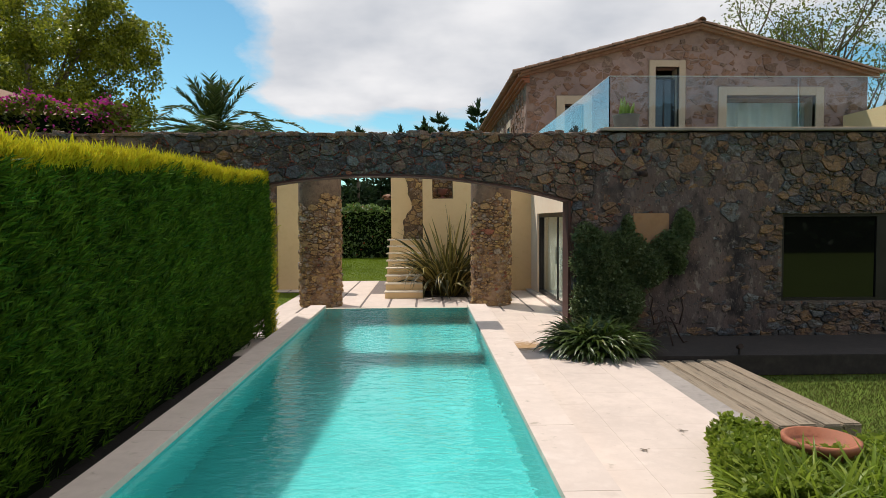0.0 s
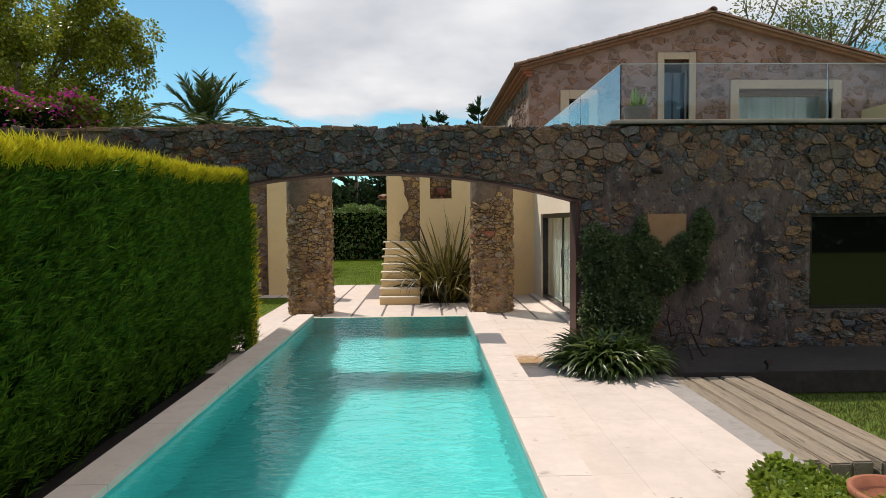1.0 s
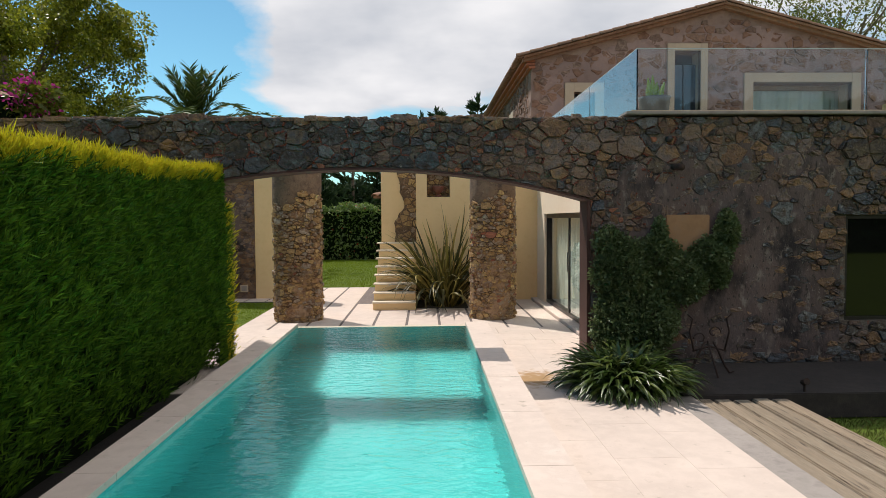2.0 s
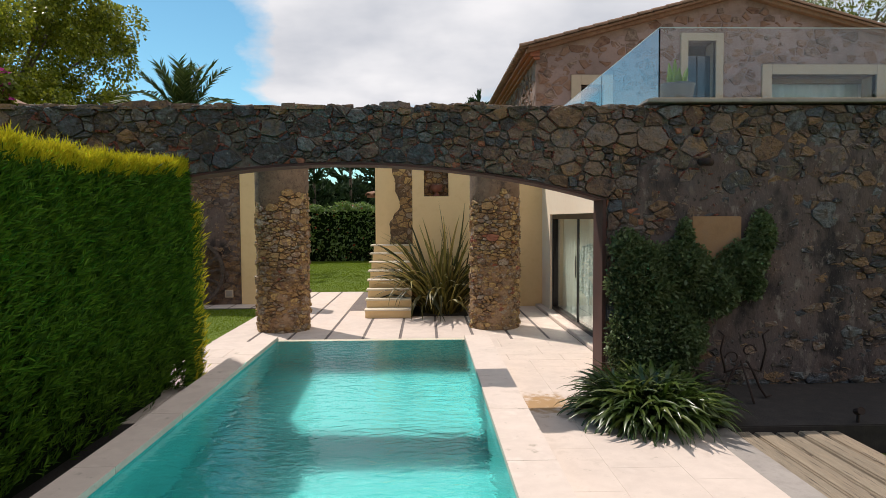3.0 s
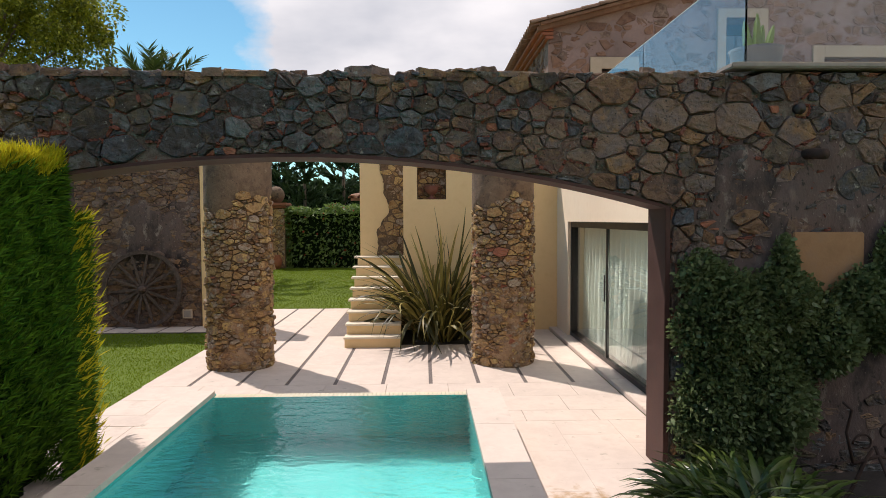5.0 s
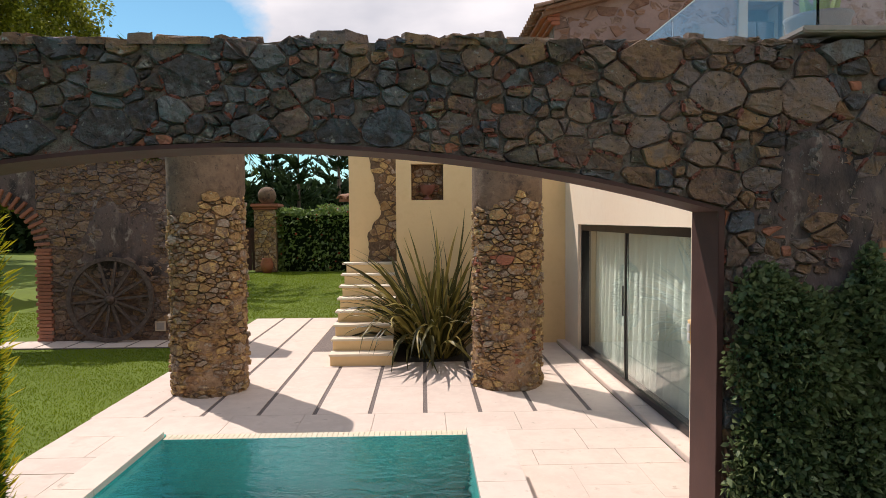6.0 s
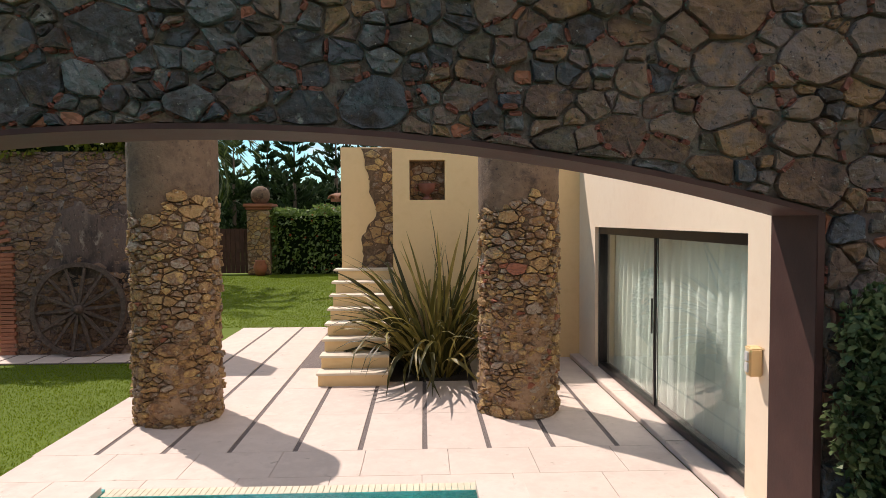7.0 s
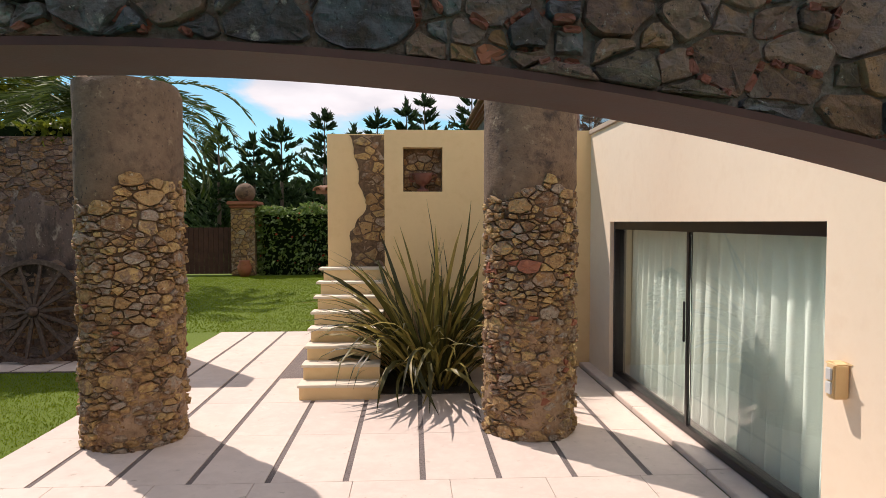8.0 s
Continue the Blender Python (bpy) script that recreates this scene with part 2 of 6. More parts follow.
brick_mat = mat("old_brick", [(0.20, 0.07, 0.04), (0.33, 0.125, 0.07), (0.25, 0.12, 0.08)], scale=16, rough=0.9, bump=0.5, bscale=50, rnd=0.5, spread=0.3)
sliver_mat = mat("old_brick_sliver", [(0.09, 0.03, 0.022), (0.20, 0.065, 0.04), (0.13, 0.06, 0.045)], scale=16, rough=0.9, bump=0.5, bscale=50, rnd=0.5, spread=0.3)
terracotta = mat("terracotta", [(0.24, 0.075, 0.035), (0.34, 0.115, 0.055), (0.30, 0.12, 0.07)], scale=9, rough=0.7, bump=0.2, bscale=50, spread=0.2)
iron = mat("rusty_iron", [(0.025, 0.014, 0.011), (0.06, 0.032, 0.022)], scale=18, rough=0.85, bump=0.3, bscale=80, metal=0.1)
bark = mat("bark", [(0.09, 0.065, 0.045), (0.16, 0.12, 0.085), (0.22, 0.17, 0.125)], scale=9, rough=0.95, bump=0.9, bscale=24, stretch=(3, 3, 0.6), spread=0.3)
curtain_mat = mat("sheer_curtain", [(0.74, 0.76, 0.70), (0.82, 0.83, 0.77)], scale=3, rough=0.9, bump=0.05, spread=0.06)
interior = mat("dim_interior", [(0.22, 0.20, 0.17), (0.28, 0.25, 0.21)], scale=3, rough=0.9, bump=0.05, spread=0.1)
hedge_green = leaf_mat("cypress_green", [(0.007, 0.022, 0.002), (0.03, 0.08, 0.005), (0.085, 0.175, 0.010), (0.15, 0.26, 0.017)], rough=0.65, gloss=0.12, through_light=0.15, scale=14.0, rnd=0.4)
# yellowish young growth, with sunlight on it put into the leaf colour
hedge_sunlit = leaf_mat("cypress_sunlit", [(0.32, 0.32, 0.012), (0.50, 0.44, 0.016), (0.62, 0.50, 0.025)], rough=0.7, gloss=0.15, through_light=0.45)
# near-black fill: shade deep inside the foliage put into a solid colour
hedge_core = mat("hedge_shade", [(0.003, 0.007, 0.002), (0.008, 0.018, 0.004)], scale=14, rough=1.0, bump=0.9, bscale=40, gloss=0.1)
dark_leaf = leaf_mat("dark_leaf", [(0.014, 0.035, 0.012), (0.03, 0.065, 0.02), (0.055, 0.10, 0.03)], rough=0.4)
mid_leaf = leaf_mat("mid_leaf", [(0.05, 0.075, 0.008), (0.115, 0.14, 0.013), (0.21, 0.22, 0.022)], rough=0.45, through_light=0.45)
palm_leaf = leaf_mat("palm_leaf", [(0.03, 0.055, 0.012), (0.065, 0.10, 0.02), (0.12, 0.15, 0.035)], rough=0.55, gloss=0.25, through_light=0.25)
tree_leaf = leaf_mat("tree_leaf", [(0.045, 0.07, 0.006), (0.20, 0.22, 0.016), (0.44, 0.43, 0.04)], rough=0.42, through_light=0.45)
creeper_leaf = leaf_mat("creeper_leaf", [(0.07, 0.105, 0.04), (0.15, 0.20, 0.08), (0.27, 0.32, 0.15)], rough=0.4, gloss=0.5)
lily_piece = leaf_mat("lily_piece", [(0.12, 0.19, 0.014), (0.23, 0.32, 0.03), (0.38, 0.44, 0.06)], rough=0.4, gloss=0.4, island=False, through_light=0.5)
oleander_leaf = leaf_mat("oleander_leaf", [(0.04, 0.085, 0.018), (0.12, 0.20, 0.04), (0.30, 0.38, 0.12)], rough=0.4, gloss=0.5)
cover_leaf = leaf_mat("cover_leaf", [(0.09, 0.15, 0.012), (0.21, 0.28, 0.03), (0.36, 0.42, 0.07)], rough=0.4, gloss=0.4, through_light=0.45, scale=9.0)
strap_piece = leaf_mat("strap_piece", [(0.02, 0.042, 0.008), (0.045, 0.08, 0.012), (0.075, 0.11, 0.02), (0.17, 0.19, 0.05)], rough=0.33, gloss=0.6, island=False, through_light=0.22)
flax_piece = leaf_mat("flax_piece", [(0.015, 0.016, 0.004), (0.042, 0.042, 0.010), (0.085, 0.075, 0.016), (0.32, 0.26, 0.07), (0.09, 0.05, 0.02)], scale=4, rough=0.45, gloss=0.3, island=False, through_light=0.2, rnd=0.75)
grass_leaf = leaf_mat("grass_blade", [(0.12, 0.18, 0.006), (0.16, 0.23, 0.008), (0.21, 0.27, 0.014)], rough=0.75, gloss=0.08)
dry_leaf = leaf_mat("dry_grass", [(0.06, 0.10, 0.02), (0.12, 0.14, 0.03), (0.2, 0.18, 0.07)], rough=0.7, gloss=0.2)
pink_leaf = leaf_mat("pink_bract", [(0.35, 0.02, 0.16), (0.5, 0.05, 0.25), (0.42, 0.03, 0.3)], rough=0.6, gloss=0.2)
conifer_leaf = leaf_mat("conifer_leaf", [(0.016, 0.034, 0.016), (0.038, 0.07, 0.028), (0.075, 0.115, 0.04)], rough=0.7, gloss=0.2, through_light=0.2)
clear_glass = glass_mat("clear_glass", (0.86, 0.96, 0.93))
rail_glass = glass_mat("rail_glass", (0.80, 0.90, 0.95))


# ---- mesh helpers ----
def mesh_from(name, verts, faces, material, smooth=False):
    me = bpy.data.meshes.new(name)
    me.from_pydata([tuple(v) for v in verts], [], faces)
    me.materials.append(material)
    if smooth:
        me.polygons.foreach_set("use_smooth", [True] * len(me.polygons))
    me.update()
    return me


def part(name, bm, material, parent=None, label="", smooth=False):
    """Links a bmesh as one mesh object under a thing or a part."""
    me = bpy.data.meshes.new(name)
    bmesh.ops.recalc_face_normals(bm, faces=bm.faces)
    bm.to_mesh(me)
    bm.free()
    me.materials.append(material)
    if smooth:
        me.polygons.foreach_set("use_smooth", [True] * len(me.polygons))
    ob = new(name, me)
    ob.parent = parent
    if label:
        ob["label"] = label
    return ob


def piece(name, me, parent, m=None):
    ob = new(name, me)
    ob.parent = parent
    if m is not None:
        ob.matrix_basis = m
    return ob


def box(lo, hi, bevel=0.0, bm=None):
    """A box between two corners, with its edges bevelled."""
    b = bmesh.new() if bm is None else bm
    r = bmesh.ops.create_cube(b, size=1.0)
    c = [(lo[i] + hi[i]) / 2 for i in range(3)]
    d = [hi[i] - lo[i] for i in range(3)]
    for v in r["verts"]:
        v.co = Vector((c[i] + v.co[i] * d[i] for i in range(3)))
    if bevel:
        es = list({e for v in r["verts"] for e in v.link_edges})
        bmesh.ops.bevel(b, geom=es, offset=bevel, segments=2, affect="EDGES")
    return b


def prism(poly, lo, hi, axis="y", bm=None, bevel=0.0):
    """A polygon swept along an axis; poly is (x, z) for axis y, (x, y) for z, (y, z) for x."""
    b = bmesh.new() if bm is None else bm

    def at(p, q):
        if axis == "y":
            return (p[0], q, p[1])
        if axis == "z":
            return (p[0], p[1], q)
        return (q, p[0], p[1])
    a = [b.verts.new(at(p, lo)) for p in poly]
    c = [b.verts.new(at(p, hi)) for p in poly]
    fs = [b.faces.new(a), b.faces.new(c[::-1])]
    n = len(poly)
    for i in range(n):
        fs.append(b.faces.new((a[i], c[i], c[(i + 1) % n], a[(i + 1) % n])))
    if bevel:
        bmesh.ops.bevel(b, geom=list({e for f in fs for e in f.edges}), offset=bevel, segments=2, affect="EDGES")
    return b


def lathe(profile, centre=(0, 0, 0), seg=24, bm=None):
    """A profile of (radius, height) turned round an upright axis."""
    b = bmesh.new() if bm is None else bm
    rings = []
    for r, z in profile:
        rings.append([b.verts.new((centre[0] + r * math.cos(2 * math.pi * i / seg), centre[1] + r * math.sin(2 * math.pi * i / seg), centre[2] + z)) for i in range(seg)])
    for p, q in zip(rings, rings[1:]):
        for i in range(seg):
            b.faces.new((p[i], p[(i + 1) % seg], q[(i + 1) % seg], q[i]))
    return b


def tube(points, radii, seg=7, bm=None):
    """A tapered round bar along a line of points."""
    b = bmesh.new() if bm is None else bm
    rings = []
    for i, p in enumerate(points):
        p = Vector(p)
        d = (Vector(points[min(i + 1, len(points) - 1)]) - Vector(points[max(i - 1, 0)])).normalized()
        s = d.cross(Vector((0, 0, 1)) if abs(d.z) < 0.9 else Vector((1, 0, 0))).normalized()
        u = s.cross(d)
        rings.append([b.verts.new(p + radii[i] * (math.cos(2 * math.pi * k / seg) * s + math.sin(2 * math.pi * k / seg) * u)) for k in range(seg)])
    for p, q in zip(rings, rings[1:]):
        for i in range(seg):
            b.faces.new((p[i], p[(i + 1) % seg], q[(i + 1) % seg], q[i]))
    b.faces.new(rings[0][::-1])
    b.faces.new(rings[-1])
    return b


def thing(name, label, category, group="", kind="", at=(0, 0, 0)):
    ob = new(name)
    ob.location = at
    ob.empty_display_size = 0.2
    return tagged(ob, label, category, group, kind)


def shell(name, bm, material, label, category, kind="structure", smooth=False):
    return tagged(part(name, bm, material, None, "", smooth), label, category, "", kind)


def cells(u0, u1, v0, v1, w, h, rng, jitter=0.42, squash=1.0):
    """Uneven stones that fill a rectangle: the cells round scattered seeds, as (centre, corners)."""
    nu, nv = max(1, round((u1 - u0) / w)), max(1, round((v1 - v0) / h))
    du, dv = (u1 - u0) / nu, (v1 - v0) / nv
    seeds, weight = {}, {}
    for j in range(-1, nv + 1):
        for i in range(-1, nu + 1):
            off = 0.5 if j % 2 else 0.0
            weight[i, j] = rng.uniform(-0.17, 0.17)
            seeds[i, j] = (u0 + (i + 0.5 + off * 0.9 - 0.22 + rng.uniform(-jitter, jitter)) * du, v0 + (j + 0.5 + rng.uniform(-jitter, jitter) * squash) * dv)
    out = []
    for j in range(nv):
        for i in range(nu):
            s = seeds[i, j]
            poly = [(u0, v0), (u1, v0), (u1, v1), (u0, v1)]
            for b in range(-2, 3):
                for a in range(-2, 3):
                    o = seeds.get((i + a, j + b))
                    if o is None or (a == 0 and b == 0):
                        continue
                    k = 0.5 + weight[i, j] - weight[i + a, j + b]
                    mu, mv = s[0] + (o[0] - s[0]) * k, s[1] + (o[1] - s[1]) * k
                    nx, ny = (o[0] - s[0]) / du ** 2, (o[1] - s[1]) / dv ** 2
                    nxt = []
                    for k in range(len(poly)):
                        p, q = poly[k], poly[(k + 1) % len(poly)]
                        dp, dq = (p[0] - mu) * nx + (p[1] - mv) * ny, (q[0] - mu) * nx + (q[1] - mv) * ny
                        if dp <= 0:
                            nxt.append(p)
                        if (dp < 0 < dq) or (dq < 0 < dp):
                            f = dp / (dp - dq)
                            nxt.append((p[0] + f * (q[0] - p[0]), p[1] + f * (q[1] - p[1])))
                    poly = nxt
                    if len(poly) < 3:
                        break
                if len(poly) < 3:
                    break
            if len(poly) >= 3:
                c = (sum(p[0] for p in poly) / len(poly), sum(p[1] for p in poly) / len(poly))
                out.append((c, poly))
    return out


def rubble(u0, u1, v0, v1, sizes, rng, flat=0.75, tight=0.86):
    """Rubble as a mason packs it: large stones first, smaller ones in the gaps; sizes are (least radius, most radius, tries a square metre). Cells as from cells()."""
    area = (u1 - u0) * (v1 - v0)
    step_ = sizes[0][1] * 2.0
    grid = collections.defaultdict(list)
    seeds = []
    for lo, hi, tries in sizes:
        for _ in range(int(tries * area)):
            r = rng.uniform(lo, hi)
            x, y = rng.uniform(u0 - 0.05, u1 + 0.05), rng.uniform(v0 - 0.05, v1 + 0.05) / flat
            gi, gj = int(x // step_), int(y // step_)
            if all((x - q[0]) ** 2 + (y - q[1]) ** 2 > (tight * (r + q[2])) ** 2 for a in (-1, 0, 1) for b in (-1, 0, 1) for q in grid[gi + a, gj + b]):
                grid[gi, gj].append((x, y, r))
                seeds.append((x, y, r))
    # settle: uneven weights and places, so that no two stones are alike
    grid = collections.defaultdict(list)
    seeds = [(x + rng.uniform(-0.5, 0.5) * r, y + rng.uniform(-0.42, 0.42) * r, r * rng.uniform(0.62, 1.22)) for x, y, r in seeds]
    for q in seeds:
        grid[int(q[0] // step_), int(q[1] // step_)].append(q)
    out = []
    for x, y, r in seeds:
        w = 2.7 * r
        poly = [(x - w, y - w), (x + w, y - w), (x + w, y + w), (x - w, y + w)]
        gi, gj = int(x // step_), int(y // step_)
        for ox, oy, orr in (q for a in (-1, 0, 1) for b in (-1, 0, 1) for q in grid[gi + a, gj + b]):
            dx, dy = ox - x, oy - y
            d2 = dx * dx + dy * dy
            if d2 == 0:
                continue
            k = 0.5 + (r * r - orr * orr) / (2 * d2)
            lim = k * d2
            nxt = []
            for p, q in zip(poly, poly[1:] + poly[:1]):
                dp, dq = (p[0] - x) * dx + (p[1] - y) * dy - lim, (q[0] - x) * dx + (q[1] - y) * dy - lim
                if dp <= 0:
                    nxt.append(p)
                if dp * dq < 0:
                    f = dp / (dp - dq)
                    nxt.append((p[0] + f * (q[0] - p[0]), p[1] + f * (q[1] - p[1])))
            poly = nxt
            if len(poly) < 3:
                break
        poly = [(min(u1, max(u0, p[0])), min(v1, max(v0, p[1] * flat))) for p in poly]
        if len(poly) >= 3 and 0.5 * abs(sum(p[0] * q[1] - q[0] * p[1] for p, q in zip(poly, poly[1:] + poly[:1]))) > 0.0006 and max(p[0] for p in poly) - min(p[0] for p in poly) > 0.015 and max(p[1] for p in poly) - min(p[1] for p in poly) > 0.015:
            out.append(((sum(p[0] for p in poly) / len(poly), sum(p[1] for p in poly) / len(poly)), poly))
    return out


def stone_shape(c, poly, rng, joint=0.012, proud=0.03, rough=0.006):
    """One stone over its cell: worn corners, wavering edges, a sloping rim and an uneven face. Local (u, v, height) points and faces."""
    ring = []
    n = len(poly)
    size = sum(math.hypot(p[0] - c[0], p[1] - c[1]) for p in poly) / n
    for k in range(n):
        p, q = poly[k], poly[(k + 1) % n]
        ln = math.hypot(q[0] - p[0], q[1] - p[1])
        if ln < 0.022:
            ring.append(((p[0] + q[0]) / 2, (p[1] + q[1]) / 2))
            continue
        for f in ((rng.uniform(0.02, 0.10), rng.uniform(0.40, 0.60), rng.uniform(0.90, 0.98)) if ln > 0.09 else (rng.uniform(0.12, 0.22), rng.uniform(0.78, 0.88))):
            w = rng.uniform(-0.06, 0.05) * ln * (1.0 if 0.3 < f < 0.7 else 0.25)
            x, y = p[0] + f * (q[0] - p[0]), p[1] + f * (q[1] - p[1])
            ring.append((x + (x - c[0]) * w / size, y + (y - c[1]) * w / size))
    h = proud * rng.choice((rng.uniform(0.35, 0.8), rng.uniform(0.7, 1.5)))

    def inset(p, d):
        r = math.hypot(p[0] - c[0], p[1] - c[1]) + 1e-6
        k = max(0.25, 1 - d / r)
        return (c[0] + (p[0] - c[0]) * k, c[1] + (p[1] - c[1]) * k)
    verts, m = [], len(ring)
    tu, tv = rng.uniform(-0.12, 0.12), rng.uniform(-0.12, 0.12)
    for d0, d1, e, z in ((0.8, 1.2, 0.0, -0.02), (0.9, 1.5, 0.008, 0.55), (1.2, 1.4, 0.04, 0.96)):
        for p in ring:
            a = inset(p, joint * rng.uniform(d0, d1) + size * e * rng.uniform(0.6, 1.9))
            tilt = (a[0] - c[0]) * tu + (a[1] - c[1]) * tv if z > 0.6 else 0.0
            verts.append((a[0], a[1], -0.02 if z < 0 else h * z + tilt + rng.uniform(-rough, rough) * (0.4 + z)))
    k0 = len(verts)
    for p in ring[::2]:
        a = inset(p, size * rng.uniform(0.42, 0.6))
        verts.append((a[0], a[1], h * 0.99 + (a[0] - c[0]) * tu + (a[1] - c[1]) * tv + rng.uniform(-rough, rough) * 1.6))
    m2 = len(verts) - k0
    verts.append((c[0], c[1], h * 1.0 + rng.uniform(-rough, rough)))
    faces = []
    for r in range(2):
        for k in range(m):
            faces.append((r * m + k, r * m + (k + 1) % m, (r + 1) * m + (k + 1) % m, (r + 1) * m + k))
    for k in range(m2):
        a, b2, d = 2 * m + 2 * k, 2 * m + (2 * k + 1) % m, 2 * m + (2 * k + 2) % m
        if 2 * k + 1 < m:
            faces.append((a, b2, k0 + k))
            if k + 1 < m2:
                faces.append((b2, d, k0 + k + 1, k0 + k))
            else:
                faces.append((b2, 2 * m, k0, k0 + k))
        else:
            faces.append((a, 2 * m, k0, k0 + k))
        faces.append((k0 + k, k0 + (k + 1) % m2, k0 + m2))
    return verts, faces


def lay_stones(parent, cells_list, place, near, mat_piece, mat_rest, rng, joint=0.012, proud=0.03, keep=None, name="stone", rest="rubble_rest"):
    """Stones on a surface: those in the near stretch as pieces of their own, the others joined."""
    rv, rf, made = [], [], 0
    for c, poly in cells_list:
        if keep is not None and not keep(c, poly):
            continue
        v, f = stone_shape(c, poly, rng, joint, proud)
        w = [place(*p) for p in v]
        if near(c) and made < 300:
            o = Vector(place(c[0], c[1], 0))
            piece(name, mesh_from(name, [Vector(p) - o for p in w], f, mat_piece), parent, Matrix.Translation(o))
            made += 1
        else:
            b = len(rv)
            rv += w
            rf += [tuple(i + b for i in q) for q in f]
    if rv:
        tagged(piece(rest, mesh_from(rest, rv, rf, mat_rest), parent), "", "", "", "stuff")


def blades(origins, dirs, length, width, rng, droop=0.25, bend=2):
    """Many narrow leaves at once, as vertices and faces. origins, dirs: arrays; each leaf is a bent strip."""
    n = len(origins)
    dirs = dirs / np.maximum(np.linalg.norm(dirs, axis=1, keepdims=True), 1e-6)
    side = np.cross(dirs, rng.normal(size=(n, 3)))
    side /= np.maximum(np.linalg.norm(side, axis=1, keepdims=True), 1e-6)
    ln = (length * rng.uniform(0.6, 1.3, n))[:, None]
    wd = (width * rng.uniform(0.7, 1.3, n))[:, None] / 2
    down = np.array([0, 0, -1.0])
    p0 = origins
    p1 = origins + dirs * ln * 0.5 + down * ln * droop * 0.25
    p2 = origins + dirs * ln + down * ln * droop
    verts = np.stack([p0 - side * wd * 0.5, p0 + side * wd * 0.5, p1 + side * wd, p2, p1 - side * wd], axis=1).reshape(-1, 3)
    base = np.arange(n)[:, None] * 5
    faces = np.concatenate([base + np.array([[0, 1, 2, 4]])], axis=0)
    tips = base + np.array([[4, 2, 3]])
    return verts, faces, tips


def leaf_mesh(name, verts, quads, tris, material):
    me = bpy.data.meshes.new(name)
    nq, nt = len(quads), len(tris)
    me.vertices.add(len(verts))
    me.vertices.foreach_set("co", np.asarray(verts, dtype=np.float32).ravel())
    me.loops.add(nq * 4 + nt * 3)
    me.loops.foreach_set("vertex_index", np.concatenate([np.asarray(quads).ravel(), np.asarray(tris).ravel()]).astype(np.int32))
    me.polygons.add(nq + nt)
    me.polygons.foreach_set("loop_start", np.concatenate([np.arange(nq) * 4, nq * 4 + np.arange(nt) * 3]).astype(np.int32))
    me.polygons.foreach_set("use_smooth", np.ones(nq + nt, dtype=bool))
    me.materials.append(material)
    me.update(calc_edges=True)
    me.validate()
    return me


def leaves(name, origins, dirs, length, width, material, seed, parent=None, droop=0.25):
    r = np.random.default_rng(seed)
    v, q, t = blades(np.asarray(origins, dtype=float), np.asarray(dirs, dtype=float), length, width, r, droop)
    ob = new(name, leaf_mesh(name, v, q, t, material))
    ob.parent = parent
    return ob

# ---- the large structure ----
WALL_T, WALL_TOP = 0.40, 3.40
ARCH_X, ARCH_Z, ARCH_K = -1.545, 2.718, 0.0443
ARCH_L, ARCH_R = -4.67, 1.60
POOL_W, POOL_FAR, POOL_NEAR, WATER, COPING = -2.67, 1.36, -15.0, 0.325, 0.39
LAWN_Z = -0.32


def arch_z(x):
    return ARCH_Z - ARCH_K * (x - ARCH_X) ** 2


def ground():
    """One sheet of land: the courtyard level, the lower lawn on the right, and a hole for the pool."""
    b = bmesh.new()

    def quad(x0, x1, y0, y1, z):
        b.faces.new([b.verts.new(p) for p in ((x0, y0, z), (x1, y0, z), (x1, y1, z), (x0, y1, z))])
    z = -0.03
    quad(-600, POOL_W - 0.2, -600, 900, z)
    quad(0.2, 2.3, -600, 900, z)
    quad(POOL_W - 0.2, 0.2, POOL_FAR + 0.1, 900, z)
    quad(POOL_W - 0.2, 0.2, -600, POOL_NEAR - 0.2, z)
    quad(2.3, 600, -1.55, 900, z)
    quad(2.3, 600, -600, -1.55, LAWN_Z)
    for a, c in (((2.3, -600), (2.3, -1.55)), ((2.3, -1.55), (600, -1.55))):
        b.faces.new([b.verts.new(p) for p in ((*a, LAWN_Z), (*c, LAWN_Z), (*c, z), (*a, z))])
    return shell("ground", b, lawn_soil, "mown green lawn around the courtyard", "ground")


ground()

# pool basin
basin = thing("swimming_pool", "long narrow raised swimming pool with turquoise mosaic lining", "pool", kind="structure")
FLOOR = -0.95
b = bmesh.new()
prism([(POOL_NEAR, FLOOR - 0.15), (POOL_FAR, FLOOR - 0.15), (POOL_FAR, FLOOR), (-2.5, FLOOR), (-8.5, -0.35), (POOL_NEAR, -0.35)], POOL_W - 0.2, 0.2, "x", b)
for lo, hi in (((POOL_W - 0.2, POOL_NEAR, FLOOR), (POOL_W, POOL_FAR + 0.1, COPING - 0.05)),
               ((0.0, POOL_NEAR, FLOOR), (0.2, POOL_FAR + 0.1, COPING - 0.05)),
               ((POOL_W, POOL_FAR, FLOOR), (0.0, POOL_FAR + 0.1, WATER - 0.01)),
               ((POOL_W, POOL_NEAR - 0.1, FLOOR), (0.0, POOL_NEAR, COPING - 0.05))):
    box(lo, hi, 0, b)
part("basin", b, pool_tile_shimmer, basin, "turquoise mosaic pool lining with caustic shimmer painted in")

